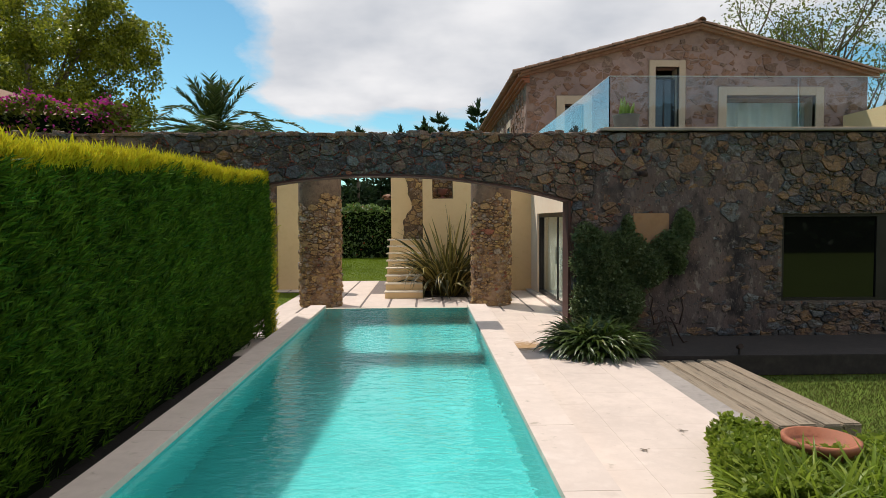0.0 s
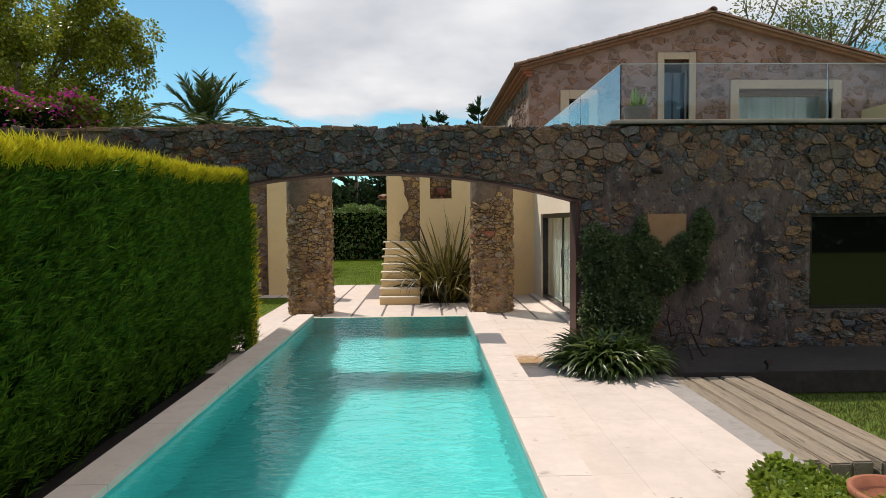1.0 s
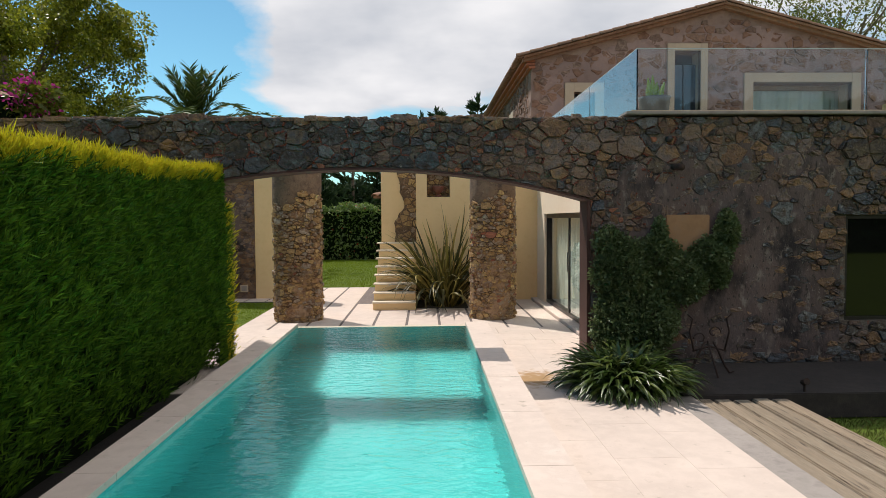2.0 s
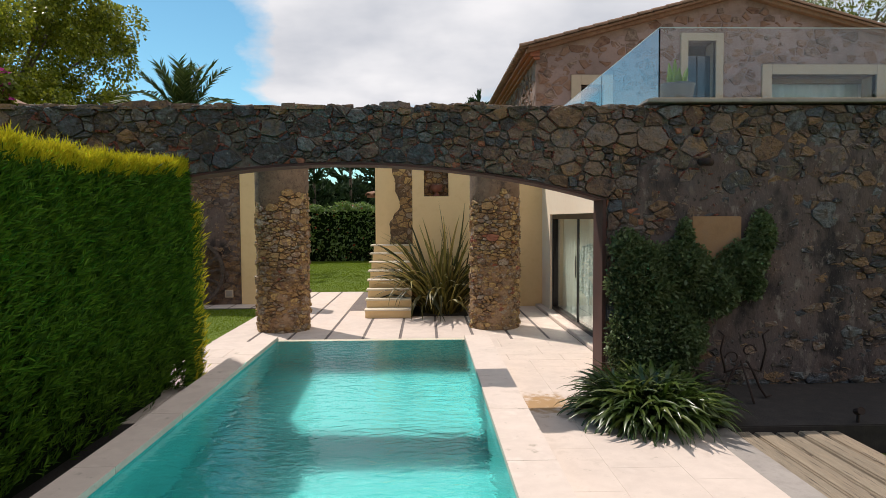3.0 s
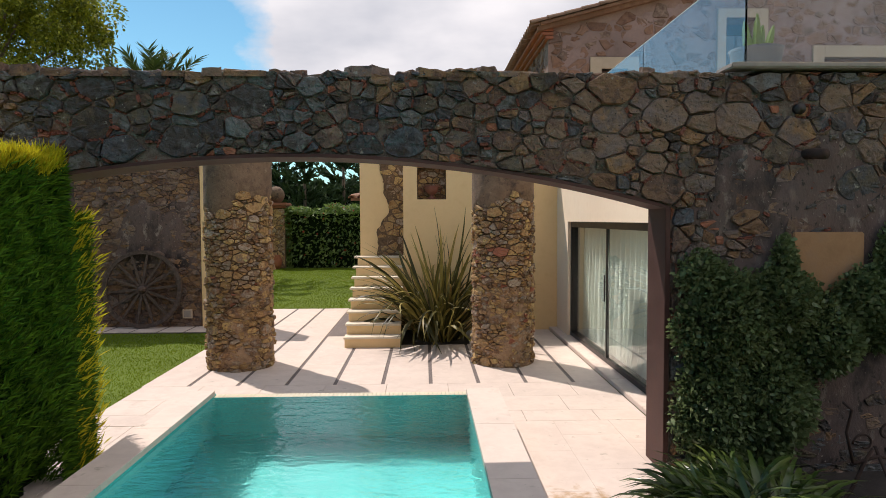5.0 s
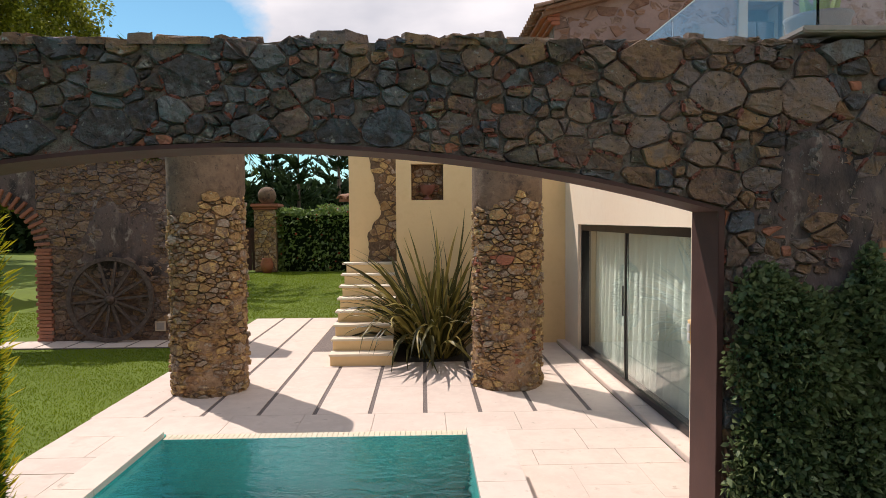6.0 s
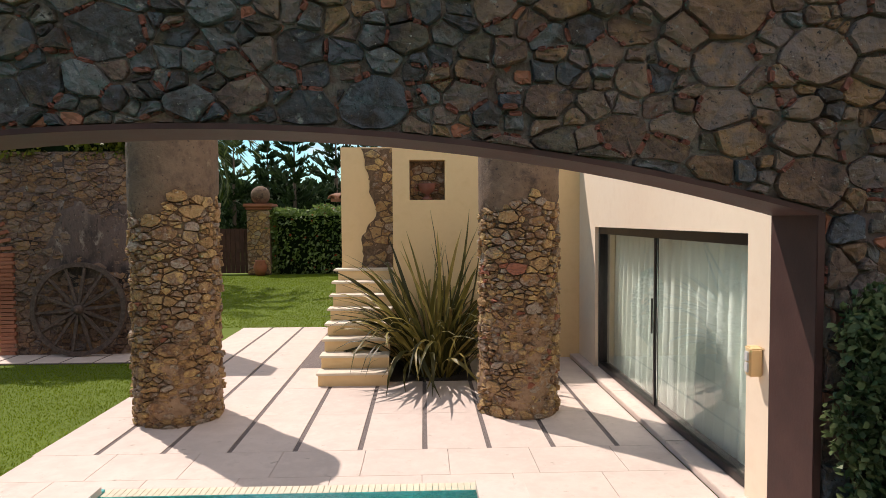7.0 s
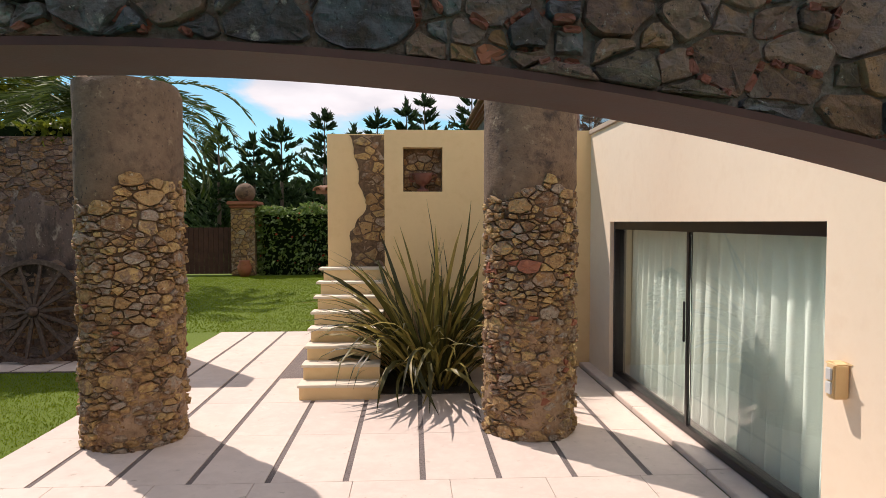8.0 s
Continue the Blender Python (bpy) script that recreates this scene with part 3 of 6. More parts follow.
water_mat = glass_mat("pool_water", (0.80, 0.985, 0.97), 0.0, 1.33)
wnt = water_mat.node_tree
wbump = wnt.nodes.new("ShaderNodeBump")
wno = wnt.nodes.new("ShaderNodeTexNoise")
wno.inputs["Scale"].default_value, wno.inputs["Detail"].default_value, wno.inputs["Distortion"].default_value = 7.5, 2.0, 0.7
wmp = wnt.nodes.new("ShaderNodeMapping")
wmp.inputs["Scale"].default_value = (0.75, 1.35, 1)
wgeo = wnt.nodes.new("ShaderNodeNewGeometry")
wnt.links.new(wgeo.outputs["Position"], wmp.inputs[0])
wnt.links.new(wmp.outputs[0], wno.inputs["Vector"])
wfine = wnt.nodes.new("ShaderNodeTexNoise")
wfine.inputs["Scale"].default_value, wfine.inputs["Detail"].default_value, wfine.inputs["Distortion"].default_value = 24.0, 3.0, 0.9
wnt.links.new(wmp.outputs[0], wfine.inputs["Vector"])
wsum = wnt.nodes.new("ShaderNodeMath")
wsum.operation = "MULTIPLY_ADD"
wsum.inputs[1].default_value = 0.10
wnt.links.new(wfine.outputs["Fac"], wsum.inputs[0])
wnt.links.new(wno.outputs["Fac"], wsum.inputs[2])
wnt.links.new(wsum.outputs[0], wbump.inputs["Height"])
wbump.inputs["Strength"].default_value, wbump.inputs["Distance"].default_value = 0.5, 0.022
wnt.links.new(wbump.outputs[0], wnt.nodes["Principled BSDF"].inputs["Normal"])
b = bmesh.new()
b.faces.new([b.verts.new(p) for p in ((POOL_W, POOL_NEAR, WATER), (0, POOL_NEAR, WATER), (0, POOL_FAR, WATER), (POOL_W, POOL_FAR, WATER))])
water = part("water", b, water_mat, basin, "clear rippled pool water")
water.visible_shadow = False

# arched stone wall: core with the arch, the window opening and the blocks above and beside them
WIN = (5.21, 7.15, 0.57, 2.04)
arch_wall = thing("wall_arch", "old rubble stone wall with a wide low arch over the pool", "wall", kind="structure")
b = bmesh.new()
xs = [ARCH_L + (ARCH_R - ARCH_L) * i / 28 for i in range(29)]
prism([(x, arch_z(x)) for x in xs] + [(ARCH_R, WALL_TOP - 0.03), (ARCH_L, WALL_TOP - 0.03)], 0.02, WALL_T, "y", b)
for x0, x1, z0, z1 in ((-26, ARCH_L, -0.3, WALL_TOP - 0.03), (ARCH_R, WIN[0], -0.3, WALL_TOP - 0.03), (WIN[0], WIN[1], -0.3, WIN[2]),
                       (WIN[0], WIN[1], WIN[3], WALL_TOP - 0.03), (WIN[1], 20, -0.3, WALL_TOP - 0.03)):
    box((x0, 0.02, z0), (x1, WALL_T, z1), 0, b)
part("wall_core", b, mortar_red, arch_wall, "reddish lime mortar")

# steel lining of the arch and its jamb
steel_arch = thing("steel_arch", "dark brown painted steel lining under the stone arch", "arch lining", kind="structure")
b = bmesh.new()
xs = [ARCH_L + (ARCH_R - ARCH_L) * i / 36 for i in range(37)]
prism([(x, arch_z(x) - 0.022) for x in xs] + [(x, arch_z(x) + 0.006) for x in reversed(xs)], -0.015, WALL_T + 0.015, "y", b)
part("soffit_plate", b, steel, steel_arch)
for x0, x1 in ((ARCH_R - 0.022, ARCH_R + 0.02), (ARCH_L - 0.02, ARCH_L + 0.022)):
    part("jamb_plate", box((x0, -0.014, -0.02), (x1, WALL_T + 0.014, arch_z(ARCH_R) - 0.005), 0.004), steel, steel_arch)

# courtyard columns' cores come with their stones further down
COLUMNS = ((-3.22, 4.33, 0.475, 3.47), (0.745, 4.40, 0.455, 3.9))

# annex under the roof terrace
AX, DOOR = 2.16, (1.80, 6.27, 0.06, 2.13)
PERP_Y = 7.22
annex = thing("annex", "cream rendered annex with a sliding glass door and roof terrace", "house", kind="structure")
part("side_wall", box((AX, WALL_T, -0.03), (AX + 0.3, DOOR[0], 3.40)), pale_cream, annex)
part("side_wall", box((AX, DOOR[0], DOOR[3]), (AX + 0.3, DOOR[1], 3.40)), pale_cream, annex)
part("side_wall", box((AX, DOOR[1], -0.03), (AX + 0.3, 8.5, 3.40)), pale_cream, annex)
part("roof_slab", box((AX - 0.03, 0.25, 3.40), (14.5, 8.5, 3.47), 0.008), surround, annex, "pale roof terrace paving")
part("inner_floor", box((AX + 0.3, WALL_T, 0.0), (14.0, 8.5, 0.05)), interior, annex)
part("inner_wall", box((6.5, WALL_T, 0.05), (6.6, 8.5, 3.39)), interior, annex)
part("inner_wall", box((AX + 0.3, 7.0, 0.05), (6.5, 7.1, 3.39)), interior, annex)
part("inner_wall", box((8.6, WALL_T, 0.05), (8.7, 8.4, 3.39)), interior, annex)

# garden wall with the niche, and the end wall behind the landing
NICHE = (-0.59, -0.02, 2.57, 3.21)
niche_wall = thing("niche_wall", "smooth cream garden wall with a square niche", "wall", kind="structure")
b = bmesh.new()
T0, T1 = PERP_Y, PERP_Y + 0.34
for x0, x1, z0, z1 in ((-0.86, NICHE[0], -0.03, 3.46), (NICHE[1], AX + 0.02, -0.03, 3.46), (NICHE[0], NICHE[1], -0.03, NICHE[2]), (NICHE[0], NICHE[1], NICHE[3], 3.46)):
    box((x0, T0, z0), (x1, T1, z1), 0, b)
part("wall_body", b, cream, niche_wall)
end_wall = thing("end_wall", "cream wall with a ragged strip of bare stone", "wall", kind="structure")
part("wall_body", box((-1.77, 7.90, -0.03), (-0.86, 8.25, 3.49), 0.01), cream, end_wall)

# stair: eight steps, cream risers under pale limestone treads
stair = thing("garden_stair", "cream rendered garden stair with eight limestone treads", "stairs", kind="structure")
SX0, SX1, SY, RISE, GO = -1.82, -0.87, 5.55, 0.18, 0.288
b = bmesh.new()
for i in range(8):
    box((SX0 + 0.004 * i, SY + GO * i, -0.02), (SX1, 7.898 if i == 7 else SY + GO * (i + 1) + 0.002, RISE * (i + 1) - 0.035), 0, b)
part("riser", b, cream, stair)
for i in range(8):
    part("tread", box((SX0 - 0.02 - 0.004 * i, SY + GO * i - 0.022, RISE * (i + 1) - 0.033), (SX1 + 0.004, 7.897 if i == 7 else SY + GO * (i + 1) - 0.002, RISE * (i + 1)), 0.006), tread_mat, stair)

# wheel wall on the far side of the left lawn
WW_Y, WW_TOP = 7.95, 3.44
wheel_wall = thing("wall_wheel", "old rubble wall with patchy render and a brick arched gateway", "wall", kind="structure")
GX0, GX1 = -9.9, -7.55
b = bmesh.new()
box((GX1, WW_Y, -0.05), (-5.03, WW_Y + 0.45, WW_TOP), 0, b)
gxs = [GX0 + (GX1 - GX0) * i / 14 for i in range(15)]
prism([(x, 1.75 + 0.95 * math.sqrt(max(0.0, 1 - ((x - (GX0 + GX1) / 2) / ((GX1 - GX0) / 2)) ** 2))) for x in gxs] + [(GX1, WW_TOP), (GX0, WW_TOP)], WW_Y, WW_Y + 0.45, "y", b)
box((-24, WW_Y, -0.05), (GX0, WW_Y + 0.45, WW_TOP), 0, b)
part("wall_body", b, old_render, wheel_wall)
yel = thing("wall_end", "cream rendered end of the garden wall", "wall", kind="structure")
part("wall_body", box((-5.028, WW_Y - 0.02, -0.05), (-4.25, WW_Y + 0.47, 3.5), 0.012), cream, yel)

# main house
HX0, HX1, HY0, HY1, HEAVE, HPEAK = 2.23, 12.55, 8.55, 26.0, 6.26, 7.62
HC = (HX0 + HX1) / 2
house = thing("farmhouse", "old stone farmhouse with a clay tile gable roof", "house")
OPEN = ((6.09, 6.80, 3.4, 6.50), (8.24, 10.95, 3.4, 5.66), (3.38, 3.95, 4.55, 5.40))


def gable_z(x):
    return HPEAK - (HPEAK - HEAVE) * abs(x - HC) / (HC - HX0)


def gable_core(b, y0, y1):
    xs = sorted({HX0, HX1, HC, *(v for o in OPEN for v in o[:2])})
    for x0, x1 in zip(xs, xs[1:]):
        hole = [o for o in OPEN if o[0] <= x0 + 0.001 and o[1] >= x1 - 0.001]
        lo = 0.0
        if hole:
            o = hole[0]
            if o[2] > 3.4:
                prism([(x0, 0), (x1, 0), (x1, o[2]), (x0, o[2])], y0, y1, "y", b)
            lo = o[3]
        prism([(x0, lo), (x1, lo), (x1, gable_z(x1)), (x0, gable_z(x0))], y0, y1, "y", b)


b = bmesh.new()
gable_core(b, HY0 + 0.02, HY0 + 0.5)
bmesh.ops.remove_doubles(b, verts=b.verts, dist=0.001)
house_mortar = mat("house_mortar", [(0.20, 0.125, 0.10), (0.28, 0.185, 0.15), (0.32, 0.23, 0.19)], scale=5, rough=0.95, bump=0.7, bscale=40, big=0.8, spread=0.35)
part("gable_wall", b, house_mortar, house, "pinkish mortar and rubble gable")
for wname, lo, hi in (("side_wall", (HX0 + 0.02, HY0 + 0.5, 0), (HX0 + 0.5, HY1, HEAVE - 0.05)), ("side_wall", (HX1 - 0.5, HY0 + 0.5, 0), (HX1, HY1, HEAVE - 0.05)),
                      ("rear_wall", (HX0 + 0.5, HY1 - 0.4, 0), (HX1 - 0.5, HY1, HEAVE - 0.05)), ("partition", (HX0 + 0.5, HY0 + 2.5, 3.4), (HX1 - 0.5, HY0 + 2.6, HEAVE - 0.1))):
    part(wname, box(lo, hi), house_mortar, house)
b = bmesh.new()
for sgn in (-1, 1):
    ex = HC + sgn * (HC - HX0 + 0.2)
    ez = gable_z(HX0) - 0.2 * (HPEAK - HEAVE) / (HC - HX0)
    prism([(ex, ez + 0.06), (HC, HPEAK + 0.06), (HC, HPEAK + 0.12), (ex, ez + 0.12)], HY0 - 0.22, HY1 + 0.2, "y", b)
part("roof_deck", b, rooftile, house, "clay tile roof deck")

# ---- greenery, large ----
def hedge():
    h = thing("cypress_hedge", "tall clipped cypress hedge with tips coloured sunlit yellow", "hedge")
    r = np.random.default_rng(5)
    X, Y0, Y1 = -3.32, -16.0, -0.04
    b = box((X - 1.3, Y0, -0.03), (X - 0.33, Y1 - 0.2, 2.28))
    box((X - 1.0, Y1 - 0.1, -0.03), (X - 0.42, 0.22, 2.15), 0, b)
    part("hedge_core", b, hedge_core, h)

    def top(y):
        return 2.62 + 0.10 * np.sin(y * 1.1) * 0.4 + np.interp(y, [-12, -7, -5, -0.3, 0], [-0.22, -0.19, -0.14, 0.06, 0.05])
    # feathery sprays that lean up and outwards, some set back in the shade of the others
    ns, nb = 17000, 10
    sy = Y1 - 8.2 * r.random(ns) ** 1.1
    sz = r.random(ns) ** 0.6 * (top(sy) - 0.15)
    bulge = 0.03 * np.sin(sy * 2.1 + sz * 1.4) + 0.025 * np.sin(sy * 5.3 - sz * 3.1) + 0.04 * np.sin(sy * 13.0 + sz * 9.0)
    sx = X - 0.13 + bulge - 0.16 * r.random(ns) ** 1.5 - 0.10 * np.clip(1 - sz / 1.2, 0, 1)
    lean = np.stack([0.40 + 0.22 * r.normal(size=ns), 0.42 + 0.22 * r.normal(size=ns), 0.78 + 0.22 * r.normal(size=ns)], 1)
    lean /= np.linalg.norm(lean, axis=1, keepdims=True)
    o = np.stack([sx, sy, sz], 1)
    along = np.tile(np.linspace(0.0, 0.14, nb), ns)[:, None] * np.repeat(r.uniform(0.6, 1.35, ns), nb)[:, None]
    base = np.repeat(o, nb, axis=0) + np.repeat(lean, nb, axis=0) * along
    fan = np.cross(lean, np.array([0.8, -0.4, 0.3]) + 0.5 * r.normal(size=(ns, 3)))
    side = np.tile(np.where(np.arange(nb) % 2 == 0, 1.0, -1.0), ns)[:, None]
    d = np.repeat(lean, nb, axis=0) + 0.42 * side * np.repeat(fan, nb, axis=0) + 0.16 * r.normal(size=(ns * nb, 3))
    leaves("side_foliage", base, d, 0.08, 0.012, hedge_green, 1, h, 0.12)
    n = 26000
    z = r.random(n) * 2.6
    y = Y1 + 0.02 * r.normal(size=n) - 0.05 + np.where(z < 2.2, 0.42 * r.random(n), 0)
    x = X - 0.1 - np.where(r.random(n) < 0.5, 0.0, r.random(n) * 1.1)
    d = np.stack([0.3 + 0.4 * r.normal(size=n), 0.5 + 0.3 * r.random(n), 0.5 + 0.4 * r.normal(size=n)], 1)
    leaves("end_foliage", np.stack([x, y, z], 1), d, 0.115, 0.016, hedge_green, 2, h, 0.15)
    # end leaves coloured yellow as though sun shone through them
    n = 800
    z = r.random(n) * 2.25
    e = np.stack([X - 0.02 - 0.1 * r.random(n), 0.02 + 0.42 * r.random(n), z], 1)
    leaves("sunlit_edge", e, np.stack([0.5 * r.random(n), 0.4 + 0.3 * r.random(n), 0.6 + 0.3 * r.normal(size=n)], 1), 0.12, 0.014, hedge_sunlit, 4, h, 0.1)
    # yellow fringe: sunshine along the hedge top is in the leaf colour
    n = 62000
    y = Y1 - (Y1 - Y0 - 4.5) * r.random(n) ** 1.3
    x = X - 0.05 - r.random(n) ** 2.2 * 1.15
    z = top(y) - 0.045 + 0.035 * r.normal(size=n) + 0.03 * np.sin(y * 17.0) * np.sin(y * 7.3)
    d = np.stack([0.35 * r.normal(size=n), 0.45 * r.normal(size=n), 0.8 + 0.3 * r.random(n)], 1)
    leaves("sunlit_tip", np.stack([x, y, z], 1), d, 0.11, 0.008, hedge_sunlit, 3, h, 0.1)


hedge()

shell("hedge_soil", box((-4.6, -15.5, -0.028), (POOL_W - 0.256, -0.3, -0.01)), mat("hedge_soil", [(0.012, 0.009, 0.007), (0.03, 0.023, 0.018)], scale=20, bump=0.8, bscale=60), "dark bare soil under the hedge", "soil")

# ---- openings, railings and fittings of the annex ----
def sliding_door():
    d = thing("sliding_door", "large two-pane sliding glass door in a dark metal frame", "door", kind="structure")
    X, (y0, y1, z0, z1) = AX + 0.05, DOOR
    part("top_rail", box((X, y0, z1 - 0.10), (X + 0.16, y1, z1), 0.004), frame_dark, d)
    part("bottom_rail", box((X, y0, z0), (X + 0.16, y1, z0 + 0.07), 0.004), frame_dark, d)
    part("jamb", box((X, y1 - 0.06, z0 + 0.07), (X + 0.16, y1, z1 - 0.10), 0.004), frame_dark, d)
    part("jamb", box((X + 0.02, y0, z0 + 0.07), (X + 0.16, y0 + 0.05, z1 - 0.10), 0.004), frame_dark, d)
    part("mullion", box((X + 0.01, 3.97, z0 + 0.07), (X + 0.06, 4.02, z1 - 0.10), 0.004), frame_dark, d)
    part("handle", box((X - 0.02, 4.0, 0.95), (X, 4.02, 1.35), 0.004), frame_dark, d)
    for a, c, x in ((y0 + 0.05, 3.96, X + 0.03), (4.03, y1 - 0.06, X + 0.06)):
        g = part("pane", box((x, a, z0 + 0.07), (x + 0.012, c, z1 - 0.10)), clear_glass, d)
        g.visible_shadow = False


def curtain(x, y0, y1, z0, z1, label, along="y", folds=9.0, depth=0.045):
    n = int((y1 - y0) * 60)
    v, f = [], []
    for i in range(n + 1):
        t = y0 + (y1 - y0) * i / n
        for k, z in enumerate((z1, (z0 + z1) / 2, z0)):
            amp = depth * (0.35 + 0.5 * k)
            o = amp * math.sin(folds * t + 1.3 * math.sin(2.1 * t)) + 0.3 * amp * math.sin(folds * 2.3 * t + k)
            v.append((x + o, t, z) if along == "y" else (t, x + o, z))
    for i in range(n):
        for k in range(2):
            f.append((3 * i + k, 3 * i + k + 1, 3 * i + k + 4, 3 * i + k + 3))
    c = new("curtain", mesh_from("curtain", v, f, curtain_mat, True))
    return tagged(c, label, "curtain")


sliding_door()
curtain(AX + 0.30, 1.83, 4.05, 0.06, 2.08, "pale sheer curtain hanging behind a sliding glass door", folds=26.0)
curtain(AX + 0.32, 4.10, 6.26, 0.06, 2.08, "pale sheer curtain hanging behind a sliding glass door", folds=29.0)
step = thing("door_step", "long pale limestone step before the sliding door", "step", kind="structure")
for y0, y1 in ((1.3, 3.05), (3.056, 4.9), (4.906, 7.2)):
    part("slab", box((AX - 0.16, y0, -0.01), (AX + 0.10, y1, 0.055), 0.006), paving, step)

lamp = thing("wall_light", "small beige wall light with a frosted lens", "wall light")
part("housing", prism([(1.55, 1.06), (1.63, 1.06), (1.63, 1.27), (1.615, 1.285), (1.63, 1.285), (1.55, 1.27)], AX - 0.10, AX - 0.001, "x", None, 0.01), cream, lamp)
part("lens", box((AX - 0.113, 1.562, 1.09), (AX - 0.10, 1.6155, 1.165), 0.005), mat("frosted_lens", [(0.6, 0.6, 0.58), (0.7, 0.7, 0.68)], rough=0.4, bump=0), lamp, "frosted lens")
part("lens", box((AX - 0.113, 1.562, 1.175), (AX - 0.10, 1.6155, 1.25), 0.005), bpy.data.materials["frosted_lens"], lamp, "frosted lens")


def railing():
    r = thing("glass_railing", "frameless clear glass railing round the roof terrace", "railing")
    z0, z1 = 3.475, 4.34
    for a, c in ((2.295, 5.49), (5.51, 8.72), (8.74, 11.6)):
        part("pane", box((a, 0.09, z0), (c, 0.107, z1), 0.002), rail_glass, r).visible_shadow = False
    for a, c in ((0.11, 2.64), (2.66, 5.2), (5.22, 8.4)):
        part("pane", box((2.286, a, z0), (2.303, c, z1), 0.002), rail_glass, r).visible_shadow = False
    rim = mat("polished_glass_edge", [(0.45, 0.55, 0.55), (0.55, 0.63, 0.62)], rough=0.2, bump=0)
    part("top_edge", box((2.29, 0.088, z1), (11.6, 0.109, z1 + 0.008)), rim, r, "bright polished glass edge")
    part("top_edge", box((2.284, 0.11, z1), (2.305, 8.4, z1 + 0.008)), rim, r, "bright polished glass edge")
    part("channel", box((2.2, 0.06, 3.472), (11.6, 0.14, 3.50), 0.004), surround, r)


railing()
part("parapet_cap", box((2.1, -0.06, 3.425), (14.5, 0.246, 3.468), 0.01), concrete, annex, "pale stone cap on the wall")
part("terrace_wall", box((11.7, 0.3, 3.471), (11.95, 8.4, 5.03), 0.01), cream, annex)

# dark window in the stone wall
win = thing("window_1", "large dark fixed window set deep in the stone wall", "window", kind="structure")
x0, x1, z0, z1 = WIN
for lo, hi in (((x0, 0.05, z0), (x1, 0.13, z0 + 0.05)), ((x0, 0.05, z1 - 0.05), (x1, 0.13, z1)), ((x0, 0.05, z0 + 0.05), (x0 + 0.05, 0.13, z1 - 0.05)), ((x1 - 0.3, 0.05, z0 + 0.05), (x1, 0.13, z1 - 0.05))):
    part("frame_bar", box(lo, hi, 0.004), frame_dark, win)
part("pane", box((x0 + 0.05, 0.08, z0 + 0.05), (x1 - 0.3, 0.092, z1 - 0.05)), mat("dark_glass", [(0.006, 0.006, 0.005), (0.008, 0.008, 0.007)], rough=0.03, rvar=0.0, bump=0, gloss=0.45), win, "dark reflecting glass")

# ---- main house details ----
def frame_round(o, w, name, sill=False):
    t = tagged(new(name), "pale rendered surround of a farmhouse opening", "window frame")
    t.parent = house
    a, c, lo, hi = o
    y0, y1 = HY0 - 0.035, HY0 + 0.16
    part("jamb", box((a - w, y0, lo), (a, y1, hi + w), 0.008), surround, t)
    part("jamb", box((c, y0, lo), (c + w, y1, hi + w), 0.008), surround, t)
    part("lintel", box((a, y0, hi), (c, y1, hi + w), 0.008), surround, t)
    part("reveal", box((c - 0.004, y1, lo), (c + 0.05, HY0 + 0.55, hi), 0.0), surround, t)
    del t["category"], t["label"]
    return t


frame_round(OPEN[0], 0.19, "door_surround")
frame_round(OPEN[1], 0.25, "window_surround")
frame_round(OPEN[2], 0.25, "window_surround")
blue_glass = mat("upper_glass", [(0.02, 0.025, 0.035), (0.03, 0.035, 0.045)], rough=0.05, rvar=0.0, bump=0, gloss=0.8)
ob = part("door_leaf", box((OPEN[0][0] + 0.02, HY0 + 0.30, 3.48), (OPEN[0][1], HY0 + 0.34, 6.2), 0.004), blue_glass, house, "dark glazed balcony door")
part("mullion", box((6.43, HY0 + 0.28, 3.48), (6.47, HY0 + 0.30, 6.2), 0.003), frame_dark, ob)
ob = part("window_pane", box((OPEN[1][0], HY0 + 0.62, 3.48), (OPEN[1][1] - 0.05, HY0 + 0.63, 5.6)), clear_glass, house, "wide clear window pane")
ob.visible_shadow = False
part("blind_box", box((OPEN[1][0], HY0 + 0.55, 5.55), (OPEN[1][1], HY0 + 0.66, 5.7), 0.004), old_wood, house)
curtain(HY0 + 0.8, 8.2, 11.2, 3.48, 5.6, "white curtain drawn behind the wide upper window", "x", 14.0, 0.06)
part("window_pane", box((OPEN[2][0], HY0 + 0.3, OPEN[2][2]), (OPEN[2][1], HY0 + 0.31, OPEN[2][3])), blue_glass, house)

# side wall openings
for yy in (12.5, 14.6, 18.5):
    part("side_frame", box((HX0 - 0.02, yy - 0.55, 4.1), (HX0 + 0.06, yy + 0.55, 5.5), 0.01), surround, house, "pale window surround")
    part("side_pane", box((HX0 - 0.026, yy - 0.32, 4.3), (HX0 - 0.021, yy + 0.32, 5.25)), blue_glass, house)


